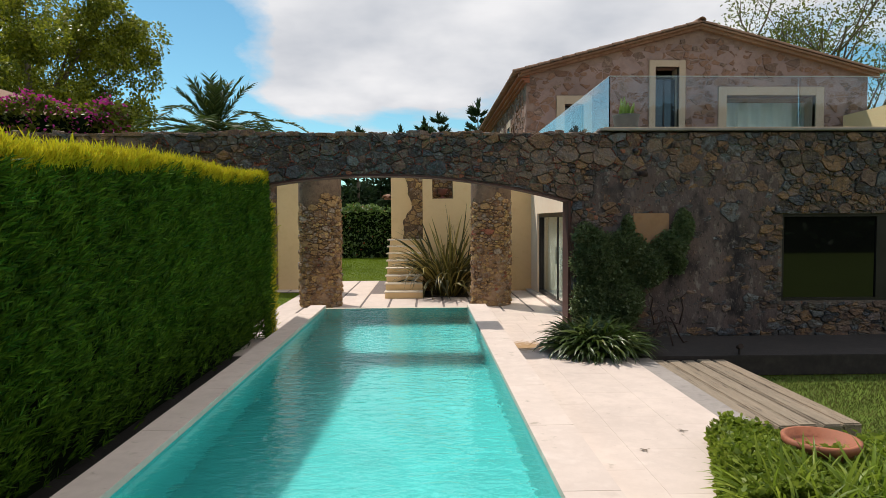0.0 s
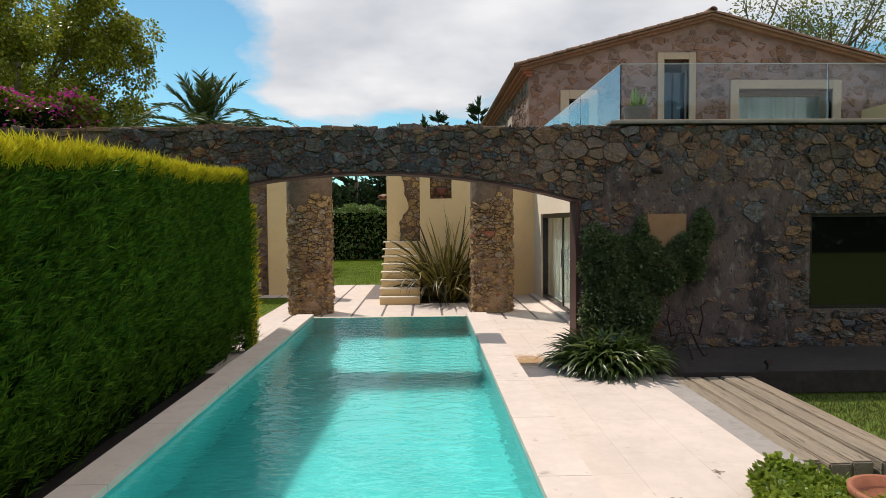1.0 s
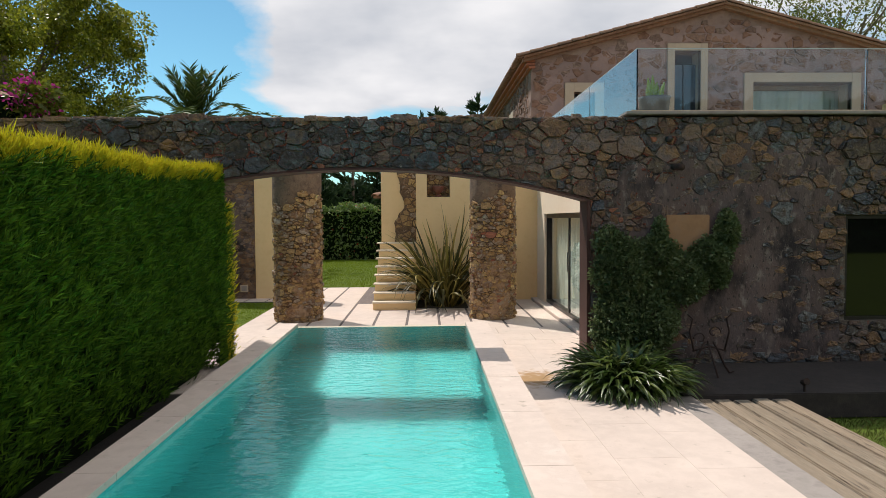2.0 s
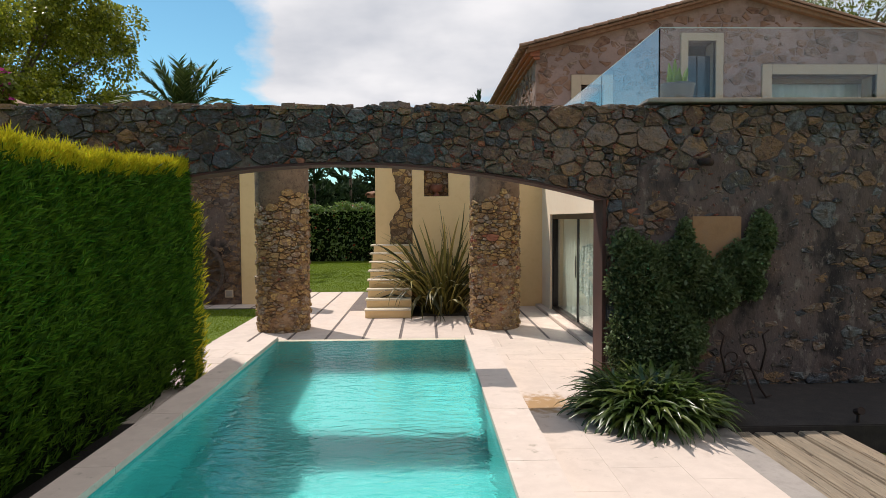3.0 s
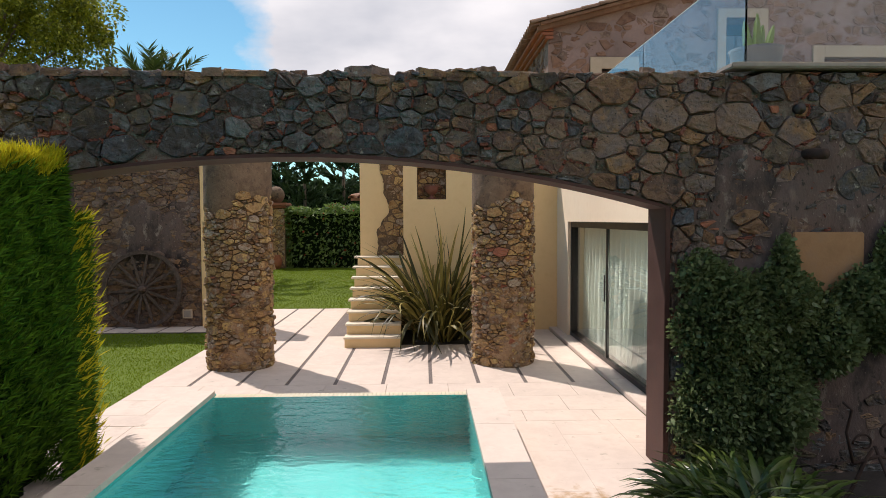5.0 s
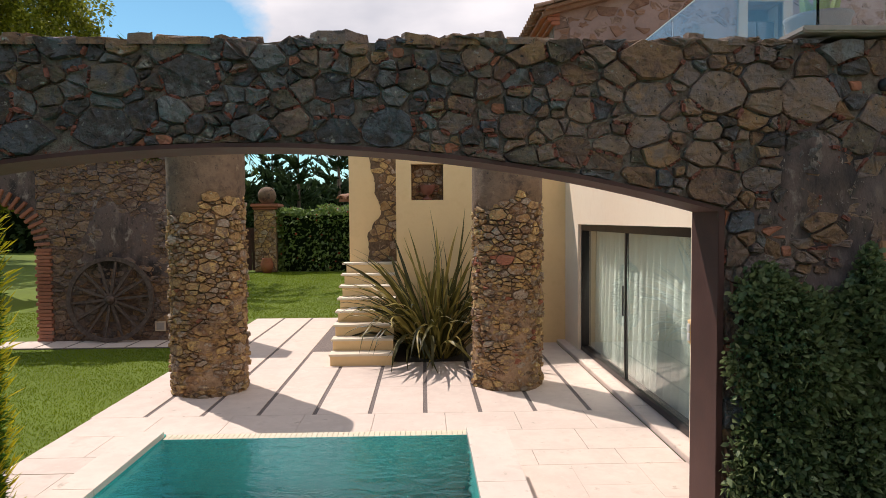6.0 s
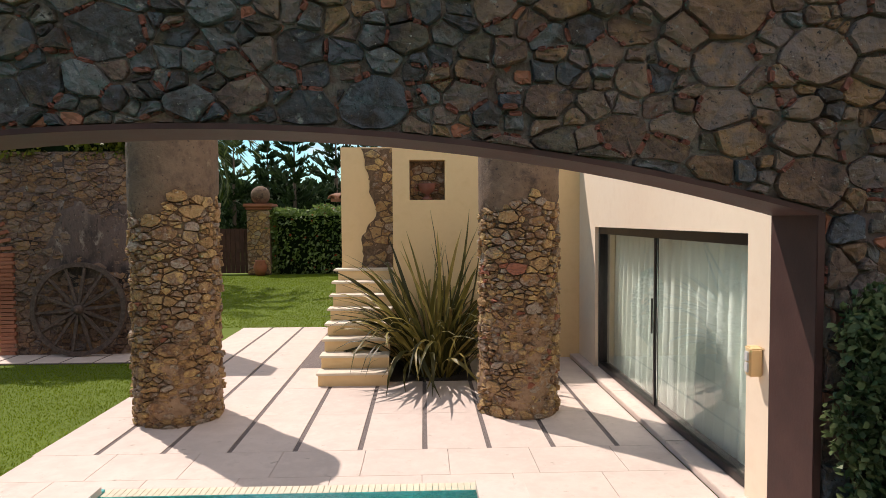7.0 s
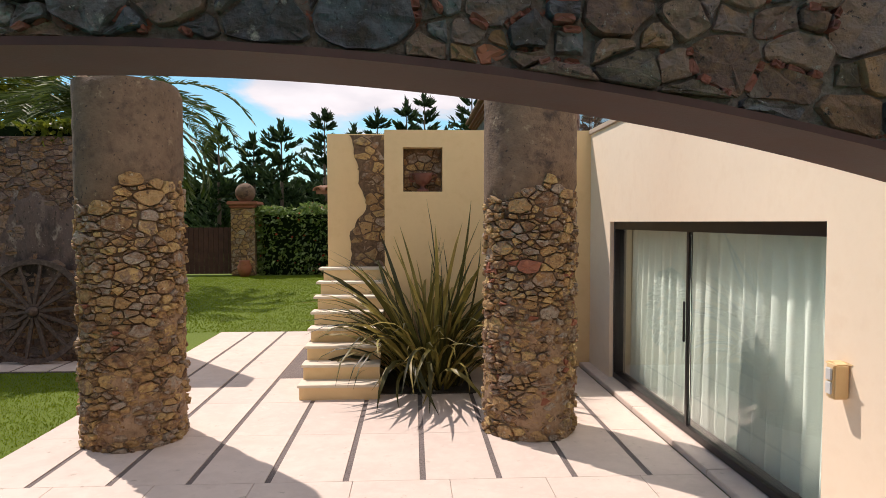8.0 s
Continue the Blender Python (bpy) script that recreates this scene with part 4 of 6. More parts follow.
def roof_tiles():
    """Half-round clay tiles along the verge and the eaves, and the ridge."""
    me = mesh_from("roof_tile", *half_tile(0.085, 0.46), rooftile, True)
    run = Vector((HC - HX0 + 0.33, 0, (HPEAK - HEAVE) * (HC - HX0 + 0.33) / (HC - HX0)))
    ln = run.length
    n = int(ln / 0.36)
    for sgn in (-1, 1):
        d = Vector((sgn * run.x, 0, -run.z)).normalized()
        for i in range(n):
            p = Vector((HC, HY0 - 0.17, HPEAK + 0.135)) + d * (i * ln / n)
            m = Matrix.Translation(p) @ d.to_track_quat("Y", "Z").to_matrix().to_4x4() @ Matrix.Rotation(random.uniform(-0.05, 0.05), 4, "Z")
            piece("roof_tile", me, house, m)
    d = Vector((-run.x, 0, -run.z)).normalized()
    base = Vector((HC, 0, HPEAK + 0.12)) + d * (ln - 0.40)
    for i in range(84):
        for k in range(2):
            p = base - d * (0.38 * k) + Vector((0, HY0 + 0.05 + i * 0.205, 0.012 * k))
            m = Matrix.Translation(p) @ d.to_track_quat("Y", "Z").to_matrix().to_4x4() @ Matrix.Rotation(random.uniform(-0.06, 0.06), 4, "Z")
            piece("roof_tile", me, house, m)
    for i in range(20):
        piece("ridge_tile", me, house, Matrix.Translation((HC, HY0 - 0.25 + i * 0.4, HPEAK + 0.19)) @ Matrix.Diagonal((1.5, 1.0, 1.3, 1)))
    b = bmesh.new()
    for sgn in (-1, 1):
        ex = HC + sgn * (HC - HX0 + 0.25)
        ez = gable_z(HX0) - 0.25 * (HPEAK - HEAVE) / (HC - HX0)
        prism([(ex, ez - 0.03), (HC, HPEAK - 0.03), (HC, HPEAK + 0.058), (ex, ez + 0.058)], HY0 - 0.14, HY0 + 0.015, "y", b)
    for dz, dx in ((0.02, 0.24), (-0.06, 0.15), (-0.14, 0.07)):
        part("cornice_course", box((HX0 - dx, HY0 - 0.05, HEAVE - 0.06 + dz - 0.035), (HX0 + 0.1, HY1, HEAVE - 0.06 + dz + 0.035), 0.01), terracotta, house, "orange clay cornice under the eaves")
    part("verge_brick_course", b, rooftile, house, "dark course of tile and brick under the roof edge")


def half_tile(r, ln):
    v, f = [], []
    n = 6
    for j, (y, k) in enumerate(((0, 0.9), (ln, 1.12))):
        for i in range(n + 1):
            a = math.pi * i / n
            v.append((r * k * math.cos(a), y, r * k * math.sin(a)))
        for i in range(n + 1):
            a = math.pi * i / n
            v.append(((r * k - 0.014) * math.cos(a), y, (r * k - 0.014) * math.sin(a)))
    w = 2 * (n + 1)
    for i in range(n):
        f.append((i, i + 1, w + i + 1, w + i))
        f.append((n + 1 + i, w + n + 1 + i, w + n + 2 + i, n + 2 + i))
        f.append((w + i, w + i + 1, w + n + 2 + i, w + n + 1 + i))
        f.append((i, n + 1 + i, n + 2 + i, i + 1))
    return v, f


roof_tiles()

# potted cactus on the roof terrace
grey_pot = mat("grey_pot", [(0.10, 0.095, 0.09), (0.16, 0.15, 0.14)], scale=9, rough=0.85, bump=0.3, bscale=50)
pot = thing("potted_cactus", "grey round pot planted with upright green cactus", "potted plant", at=(2.85, 1.0, 3.47))
part("bowl", lathe([(0.0, 0.0), (0.15, 0.0), (0.21, 0.16), (0.235, 0.34), (0.25, 0.37), (0.22, 0.37), (0.20, 0.32), (0.0, 0.31)], seg=28), grey_pot, pot, smooth=True)
cactus_mat = leaf_mat("cactus_green", [(0.13, 0.21, 0.03), (0.22, 0.31, 0.05), (0.30, 0.38, 0.08)], scale=20, rough=0.55, island=False, through_light=0.3)
rr = random.Random(4)
for i in range(8):
    a, r0 = i * 2.4, 0.03 + 0.010 * i
    h = rr.uniform(0.2, 0.42)
    p = [(r0 * math.cos(a) * (1 + 0.2 * k), r0 * math.sin(a) * (1 + 0.2 * k), 0.30 + h * k / 4) for k in range(5)]
    stem = tube(p, [0.03, 0.04, 0.038, 0.03, 0.008], 10)
    for k, v in enumerate(stem.verts):
        if k % 2:
            c = Vector(p[k // 10])
            v.co = c + (v.co - c) * 0.72
    part("stem", stem, cactus_mat, pot)

# ---- garden wheel, vents, urn, pillar, gate ----
def wagon_wheel():
    w = thing("wagon_wheel", "large weathered wooden wagon wheel leaning on the wall", "wheel", at=(-6.17, 7.79, 0.79))
    w.rotation_euler = (radians(-4), 0, 0)
    R = 0.79
    b = bmesh.new()
    prof = [(R - 0.075, -0.03), (R, -0.03), (R, 0.03), (R - 0.075, 0.03)]
    rings = [[b.verts.new((r * math.cos(2 * math.pi * i / 48), y, r * math.sin(2 * math.pi * i / 48))) for r, y in prof] for i in range(48)]
    for i in range(48):
        p, q = rings[i], rings[(i + 1) % 48]
        for k in range(4):
            b.faces.new((p[k], p[(k + 1) % 4], q[(k + 1) % 4], q[k]))
    part("rim", b, wheel_wood, w)
    b = bmesh.new()
    prof = [(0.0, -0.14), (0.045, -0.14), (0.06, -0.08), (0.08, -0.04), (0.08, 0.04), (0.05, 0.08), (0.0, 0.08)]
    rings = [[b.verts.new((r * math.cos(2 * math.pi * i / 20), y, r * math.sin(2 * math.pi * i / 20))) for i in range(20)] for r, y in prof]
    for p, q in zip(rings, rings[1:]):
        for i in range(20):
            b.faces.new((p[i], p[(i + 1) % 20], q[(i + 1) % 20], q[i]))
    part("hub", b, wheel_wood, w, smooth=True)
    sp = mesh_from("spoke", *spoke_shape(R), wheel_wood)
    for i in range(14):
        piece("spoke", sp, w, Matrix.Rotation(2 * math.pi * (i + 0.3) / 14, 4, "Y"))


def spoke_shape(R):
    v = []
    for r, a, c in ((0.09, 0.022, 0.02), (0.35, 0.026, 0.018), (R - 0.06, 0.018, 0.016)):
        v += [(-a, -c, r), (a, -c, r), (a, c, r), (-a, c, r)]
    f = [(4 * j + k, 4 * j + (k + 1) % 4, 4 * j + 4 + (k + 1) % 4, 4 * j + 4 + k) for j in range(2) for k in range(4)]
    return v, f + [(3, 2, 1, 0), (8, 9, 10, 11)]


wagon_wheel()
vent = thing("vent_grille", "small white vent grille low on the old wall", "vent")
part("frame", box((-5.42, WW_Y - 0.05, 0.17), (-5.22, WW_Y - 0.02, 0.36), 0.006), surround, vent)
part("grille", box((-5.385, WW_Y - 0.054, 0.20), (-5.255, WW_Y - 0.05, 0.33)), concrete, vent)

urn_mat = mat("urn_brown", [(0.13, 0.04, 0.025), (0.2, 0.07, 0.04)], scale=9, rough=0.6, bump=0.2, bscale=50)
urn = thing("urn", "red-brown two-handled urn standing in the wall niche", "urn", at=((NICHE[0] + NICHE[1]) / 2, PERP_Y + 0.10, NICHE[2]))
part("bowl", lathe([(0.0, 0.0), (0.09, 0.0), (0.09, 0.03), (0.035, 0.06), (0.035, 0.09), (0.10, 0.13), (0.135, 0.19), (0.13, 0.23), (0.155, 0.27), (0.135, 0.27), (0.10, 0.2), (0.0, 0.18)], seg=24), urn_mat, urn, smooth=True)
for sg in (-1, 1):
    part("handle", tube([(sg * 0.12, 0, 0.15), (sg * 0.18, 0, 0.16), (sg * 0.205, 0, 0.21), (sg * 0.18, 0, 0.255), (sg * 0.13, 0, 0.235)], [0.012] * 5, 6), urn_mat, urn, smooth=True)

PY = 24.6
pillar = thing("gate_pillar", "stone gate pillar topped by a large stone ball", "pillar", at=(-7.3, PY, -0.03))
part("shaft", box((-0.48, -0.46, 0), (0.48, 0.48, 2.75), 0.03), mortar, pillar)
lay_stones(pillar, rubble(-0.48, 0.48, 0.02, 2.72, ((0.12, 0.16, 14), (0.06, 0.1, 50)), random.Random(3), 0.7), lambda u, v, h: (u, -0.45 - h, v), lambda c: True, stone_col, stone_col_far, random.Random(5), 0.012, 0.035)
for k, (w_, z_) in enumerate(((0.53, 2.75), (0.60, 2.86))):
    part("cap_course", box((-w_, -w_, z_), (w_, w_, z_ + 0.10 + 0.04 * k), 0.03), brick_mat, pillar, "red brick cap course")
b = bmesh.new()
bmesh.ops.create_uvsphere(b, u_segments=24, v_segments=14, radius=0.4, matrix=Matrix.Translation((0, 0, 3.36)))
part("ball", b, col_render, pillar, smooth=True)
gate = thing("wooden_gate", "wide dark boarded gate behind the lawn", "gate", at=(-7.8, PY, -0.03))
bm_me = bpy.data.meshes.new("board")
bb = box((0, -0.02, 0.05), (0.19, 0.02, 1.95), 0.008)
bb.to_mesh(bm_me)
bb.free()
bm_me.materials.append(steel)
for i in range(24):
    piece("board", bm_me, gate, Matrix.Translation((-0.2 - 0.2 * i, 0, 0)))
part("rail", box((-4.9, 0.02, 0.4), (0, 0.07, 0.52), 0.005), steel, gate)
part("rail", box((-4.9, 0.02, 1.5), (0, 0.07, 1.62), 0.005), steel, gate)
jar = tagged(part("jar", lathe([(0.0, 0), (0.16, 0), (0.26, 0.2), (0.28, 0.4), (0.2, 0.58), (0.22, 0.64), (0.17, 0.64), (0.0, 0.5)], (-7.15, PY - 0.85, -0.03)), terracotta, None, "", True), "terracotta jar standing by the gate pillar", "jar")

# wall pipe and patch
pipe = tagged(part("drain_pipe", tube([(2.77, 0.05, 2.72), (2.78, -0.10, 2.71), (2.80, -0.22, 2.695)], [0.045, 0.045, 0.045], 14), iron, None, "", True), "short grey drain pipe sticking out of the wall", "pipe")
part("ochre_patch", box((2.65, -0.055, 1.55), (3.26, 0.01, 2.06), 0.012), mat("ochre_render", [(0.30, 0.16, 0.08), (0.36, 0.20, 0.10), (0.33, 0.2, 0.12)], scale=6, rough=0.92, bump=0.3, bscale=40, spread=0.2), arch_wall, "ochre rendered patch")

# low spot light on the ledge
spot = thing("spot_light", "small black garden spot light on the ledge", "garden light", at=(3.75, -1.5, -0.008))
part("stake", tube([(0, 0, 0), (0, 0, 0.09)], [0.015, 0.015], 8), iron, spot)
part("head", tube([(0, 0.03, 0.10), (0, -0.05, 0.13)], [0.035, 0.04], 10), iron, spot)


# iron scroll stand by the wall
def scroll(turns, r0, r1, c, flip=1, n=22):
    return [(c[0] + flip * (r0 + (r1 - r0) * k / n) * math.cos(turns * 2 * math.pi * k / n), c[1], c[2] + (r0 + (r1 - r0) * k / n) * math.sin(turns * 2 * math.pi * k / n)) for k in range(n + 1)]


st = thing("iron_stand", "rusty scrolled iron plant stand against the stone wall", "plant stand", at=(3.02, -0.62, -0.004))
for sg in (-1, 1):
    part("leg", tube([(sg * 0.05, 0, 0.42), (sg * 0.12, 0, 0.30), (sg * 0.20, 0, 0.12), (sg * 0.27, 0, 0.012), (sg * 0.33, 0, 0.03)], [0.013, 0.015, 0.015, 0.013, 0.01], 7), iron, st, smooth=True)
    part("scroll", tube(scroll(0.8, 0.09, 0.03, (sg * 0.09 - 0.03, 0, 0.50 + 0.04 * sg), sg), [0.009] * 23, 6), iron, st, smooth=True)
    part("upright", tube([(sg * 0.2, 0, 0.3), (sg * 0.26, 0, 0.55), (sg * 0.22, 0, 0.72), (sg * 0.29, 0, 0.78)], [0.012] * 4, 6), iron, st, smooth=True)
part("leg", tube([(0, 0.05, 0.42), (0, -0.12, 0.2), (0, -0.26, 0.012)], [0.013] * 3, 7), iron, st, smooth=True)
part("crossbar", tube([(-0.22, 0, 0.3), (0, 0, 0.36), (0.22, 0, 0.3)], [0.012] * 3, 6), iron, st, smooth=True)

# ---- trees and plants ----
def strap(name, ln, w, arch, n=7, fold=0.25):
    """A long leaf that rises and arches over; local, growing towards +x."""
    v, f = [], []
    for i in range(n + 1):
        t = i / n
        a = arch[0] + (arch[1] - arch[0]) * t ** 1.7
        if i == 0:
            p = Vector((0, 0, 0))
        else:
            p = p + Vector((math.cos(a), 0, math.sin(a))) * (ln / n)
        ww = w * (0.55 + 0.9 * t if t < 0.5 else max(0.04, 1.0 - ((t - 0.5) / 0.5) ** 2.2)) / 2
        v += [(p.x, -ww, p.z + ww * fold), (p.x, 0, p.z), (p.x, ww, p.z + ww * fold)]
    for i in range(n):
        for k in range(2):
            f.append((3 * i + k, 3 * i + k + 1, 3 * i + k + 4, 3 * i + k + 3))
    return v, f


def strap_plant(name, label, at, n, lengths, width, rise, droop, material, seed, category="plant", spread=0.1, wob=12):
    """A clump of arching strap leaves, each a piece of its own on a few shared shapes."""
    p = thing(name, label, category, at=at)
    r = random.Random(seed)
    shapes = []
    for i in range(10):
        f = i / 9
        ln = lengths[0] + (lengths[1] - lengths[0]) * min(1.0, 0.75 * f + 0.35 * r.random())
        shapes.append(mesh_from("leaf", *strap("leaf", ln, width * r.uniform(0.8, 1.2), (radians(rise[0] + (rise[1] - rise[0]) * f), radians(droop[0] + (droop[1] - droop[0]) * f + r.uniform(-wob, wob)))), material, True))
    for i in range(n):
        k = r.randrange(10)
        a = i * 2.39996 + r.uniform(-0.3, 0.3)
        d = spread * math.sqrt(r.random())
        k = max(0, min(9, round(9 * (1 - d / spread) ** 0.75 + r.uniform(-2.2, 2.2))))
        m = Matrix.Translation((d * math.cos(a), d * math.sin(a), r.uniform(-0.02, 0.03))) @ Matrix.Rotation(a + r.uniform(-0.5, 0.5), 4, "Z") @ Matrix.Rotation(r.uniform(-0.5, 0.5), 4, "X")
        piece("leaf", shapes[k], p, m @ Matrix.Scale(r.uniform(0.75, 1.15), 4))
    return p


for i, (x, y) in enumerate(((1.53, -1.28), (1.74, -1.46), (1.92, -1.24), (1.70, -1.08))):
    strap_plant("agapanthus", "dense round agapanthus clump of glossy dark strap leaves", (x, y, 0.0), 270, (0.52, 0.76), 0.040, (34, 88), (-56, 0), strap_piece, 3 + i, "plant", 0.27)
strap_plant("flax_plant", "tall spiky flax plant with bronze-green sword leaves", (-0.20, 6.25, -0.02), 300, (1.4, 2.25), 0.05, (63, 89), (-48, 85), flax_piece, 8, "plant", 0.38, 46)
soil = shell("planting_bed", box((-0.86, 5.75, -0.025), (0.33, PERP_Y, 0.012), 0.0), mat("dark_soil", [(0.02, 0.015, 0.012), (0.05, 0.04, 0.03)], scale=20, bump=0.8, bscale=60), "dark soil bed before the garden wall", "planting bed")


def crown(centre, radii, n, size, width, material, seed, parent, name="crown", clumps=40, inner=0.35, droop=0.2):
    """A crown of many small leaves gathered in uneven clumps."""
    r = np.random.default_rng(seed)
    u = r.normal(size=(clumps, 3))
    u /= np.linalg.norm(u, axis=1, keepdims=True)
    cc = np.array(centre) + u * np.array(radii) * (inner + (1 - inner) * r.random((clumps, 1)) ** 0.6)
    cr = np.array(radii).mean() * (r.uniform(0.08, 0.18, clumps) if clumps > 80 else r.uniform(0.16, 0.34, clumps))
    k = r.integers(0, clumps, n)
    w = r.normal(size=(n, 3))
    w /= np.linalg.norm(w, axis=1, keepdims=True)
    o = cc[k] + w * cr[k][:, None] * (0.55 + 0.5 * r.random((n, 1)))
    o[:, 2] = np.maximum(o[:, 2], 0.05)
    d = w + 0.8 * r.normal(size=(n, 3))
    return leaves(name, o, d, size, width, material, seed + 1, parent, droop), cc


def tree(name, label, at, height, radii, n, size, width, material, seed, trunk_r=0.3, clumps=46, bare=False):
    t = thing(name, label, "tree", at=at)
    _, cc = crown((0, 0, height - radii[2]), radii, n, size, width, material, seed, t, clumps=clumps)
    top = height - radii[2]
    part("trunk", tube([(0, 0, 0), (0.1, 0.05, top * 0.4), (0.0, 0.1, top * 0.8), (0.1, 0, top + radii[2] * 0.4)], [trunk_r, trunk_r * 0.8, trunk_r * 0.65, trunk_r * 0.25], 9), bark, t, smooth=True)
    r = random.Random(seed)
    for c in cc[:: max(1, len(cc) // 16)]:
        s = Vector((0.05, 0.05, top * r.uniform(0.6, 0.95)))
        e = Vector(c)
        mid = s.lerp(e, 0.5) + Vector((0, 0, -0.06 * (e - s).length))
        part("limb", tube([s, mid, e], [trunk_r * 0.4, trunk_r * 0.22, trunk_r * 0.06], 6), bark, t, smooth=True)
    return t


tree("broadleaf_tree", "large broadleaf tree with dense olive-green foliage", (-24.6, 29.0, -0.03), 17.5, (8.0, 6.0, 7.6), 105000, 0.18, 0.13, tree_leaf, 21, 0.45, 230)
tree("broadleaf_tree", "large broadleaf tree with dense olive-green foliage", (-34.0, 36.0, -0.03), 17.5, (6.5, 6.0, 7.2), 16000, 0.32, 0.2, tree_leaf, 23, 0.45, 60)


def open_tree(at, height, seed, lean, label):
    """A tall thin-crowned tree: forked bare limbs with light foliage at the ends."""
    t = thing("thin_tree", label, "tree", at=at)
    r = random.Random(seed)
    tips = []

    def grow(p, d, ln, rad, level):
        pts, rads = [p], [rad]
        for k in range(4):
            d = (d + Vector((r.uniform(-0.2, 0.2), r.uniform(-0.2, 0.2), r.uniform(-0.05, 0.12)))).normalized()
            pts.append(pts[-1] + d * ln / 4)
            rads.append(rad * (1 - 0.14 * (k + 1)))
        part("trunk" if level == 0 else "limb", tube(pts, rads, 6 if level else 9), bark, t, smooth=True)
        if level < 3:
            for k in range(3 if level else 4):
                a = r.uniform(0, 6.28)
                nd = (d + Vector((math.cos(a), math.sin(a), r.uniform(-0.1, 0.5))) * 0.75).normalized()
                grow(pts[r.choice((2, 3, 4))], nd, ln * r.uniform(0.5, 0.75), rad * 0.5, level + 1)
        else:
            tips.append(pts[-1])
            tips.append(pts[2])
    grow(Vector((0, 0, 0)), Vector((lean, 0, 1)).normalized(), height * 0.5, 0.28, 0)
    g = np.random.default_rng(seed)
    tp = np.array([tuple(p) for p in tips])
    k = g.integers(0, len(tp), 2600)
    o = tp[k] + g.normal(size=(2600, 3)) * 0.5
    leaves("crown", o, g.normal(size=(2600, 3)), 0.2, 0.1, mid_leaf, seed, t)
    return t


open_tree((24.5, 34.0, -0.03), 20.0, 31, 0.08, "tall thin-crowned tree with bare forked limbs")
open_tree((31.0, 36.0, -0.03), 19.0, 37, -0.12, "tall thin-crowned tree with bare forked limbs")
open_tree((27.5, 31.0, -0.03), 17.5, 44, 0.0, "tall thin-crowned tree with bare forked limbs")


def conifer(at, height, radius, seed, n=2600):
    t = thing("conifer", "dark green conifer with layered upswept branches", "tree", group="conifers behind the garden", at=at)
    g = np.random.default_rng(seed)
    tiers = int(height / 0.5)
    o, d = [], []
    for i in range(tiers):
        f = i / tiers
        z = height * (0.08 + 0.90 * f) + g.uniform(-0.15, 0.15)
        rad = radius * (1 - f) ** 0.75 * g.uniform(0.6, 1.15) + 0.15
        for k in range(max(4, int(7 * (1 - f)) + 3)):
            a = g.uniform(0, 6.283)
            rl = rad * g.uniform(0.55, 1.15)
            out = np.array([math.cos(a), math.sin(a), 0.0])
            side = np.array([-math.sin(a), math.cos(a), 0.0])
            for q in np.linspace(0.25, 1.0, 6):
                p = out * rl * q + np.array([0, 0, z + 0.42 * rl * q * q])
                for sg in (-1, 1, -1, 1, 0):
                    o.append(p + g.normal(size=3) * 0.05)
                    d.append(out * 0.6 + side * sg * 0.75 * (1.15 - q) + np.array([0, 0, 0.5]) + g.normal(size=3) * 0.22)
    leaves("foliage", np.array(o), np.array(d), 0.40, 0.13, conifer_leaf, seed, t, 0.0)
    n = 60
    leaves("leader", np.stack([g.normal(size=n) * 0.06, g.normal(size=n) * 0.06, height * (0.93 + 0.07 * g.random(n))], 1), np.stack([g.normal(size=n) * 0.35, g.normal(size=n) * 0.35, np.ones(n)], 1), 0.4, 0.1, conifer_leaf, seed + 1, t, 0.0)
    part("trunk", tube([(0, 0, 0), (0, 0, height * 0.5), (0, 0, height * 0.96)], [0.16, 0.1, 0.02], 7), bark, t, smooth=True)
    return t


rr = random.Random(12)
for x, y, h in ((0.3, 38, 9.9), (3.2, 37, 10.7), (-2.6, 38, 8.9), (-11.2, 34, 7.3), (-7.5, 34, 7.6), (-9.4, 35, 7.0), (-3.9, 38, 8.0), (-5.6, 36, 8.6), (-15.5, 35, 6.4), (6.0, 40, 10.5), (-0.8, 36, 9.2)):
    conifer((x + rr.uniform(-0.2, 0.2), y, -0.03), h, rr.uniform(2.1, 2.6) * (1.35 if h in (9.9, 10.7) else 1.0), rr.randrange(999))


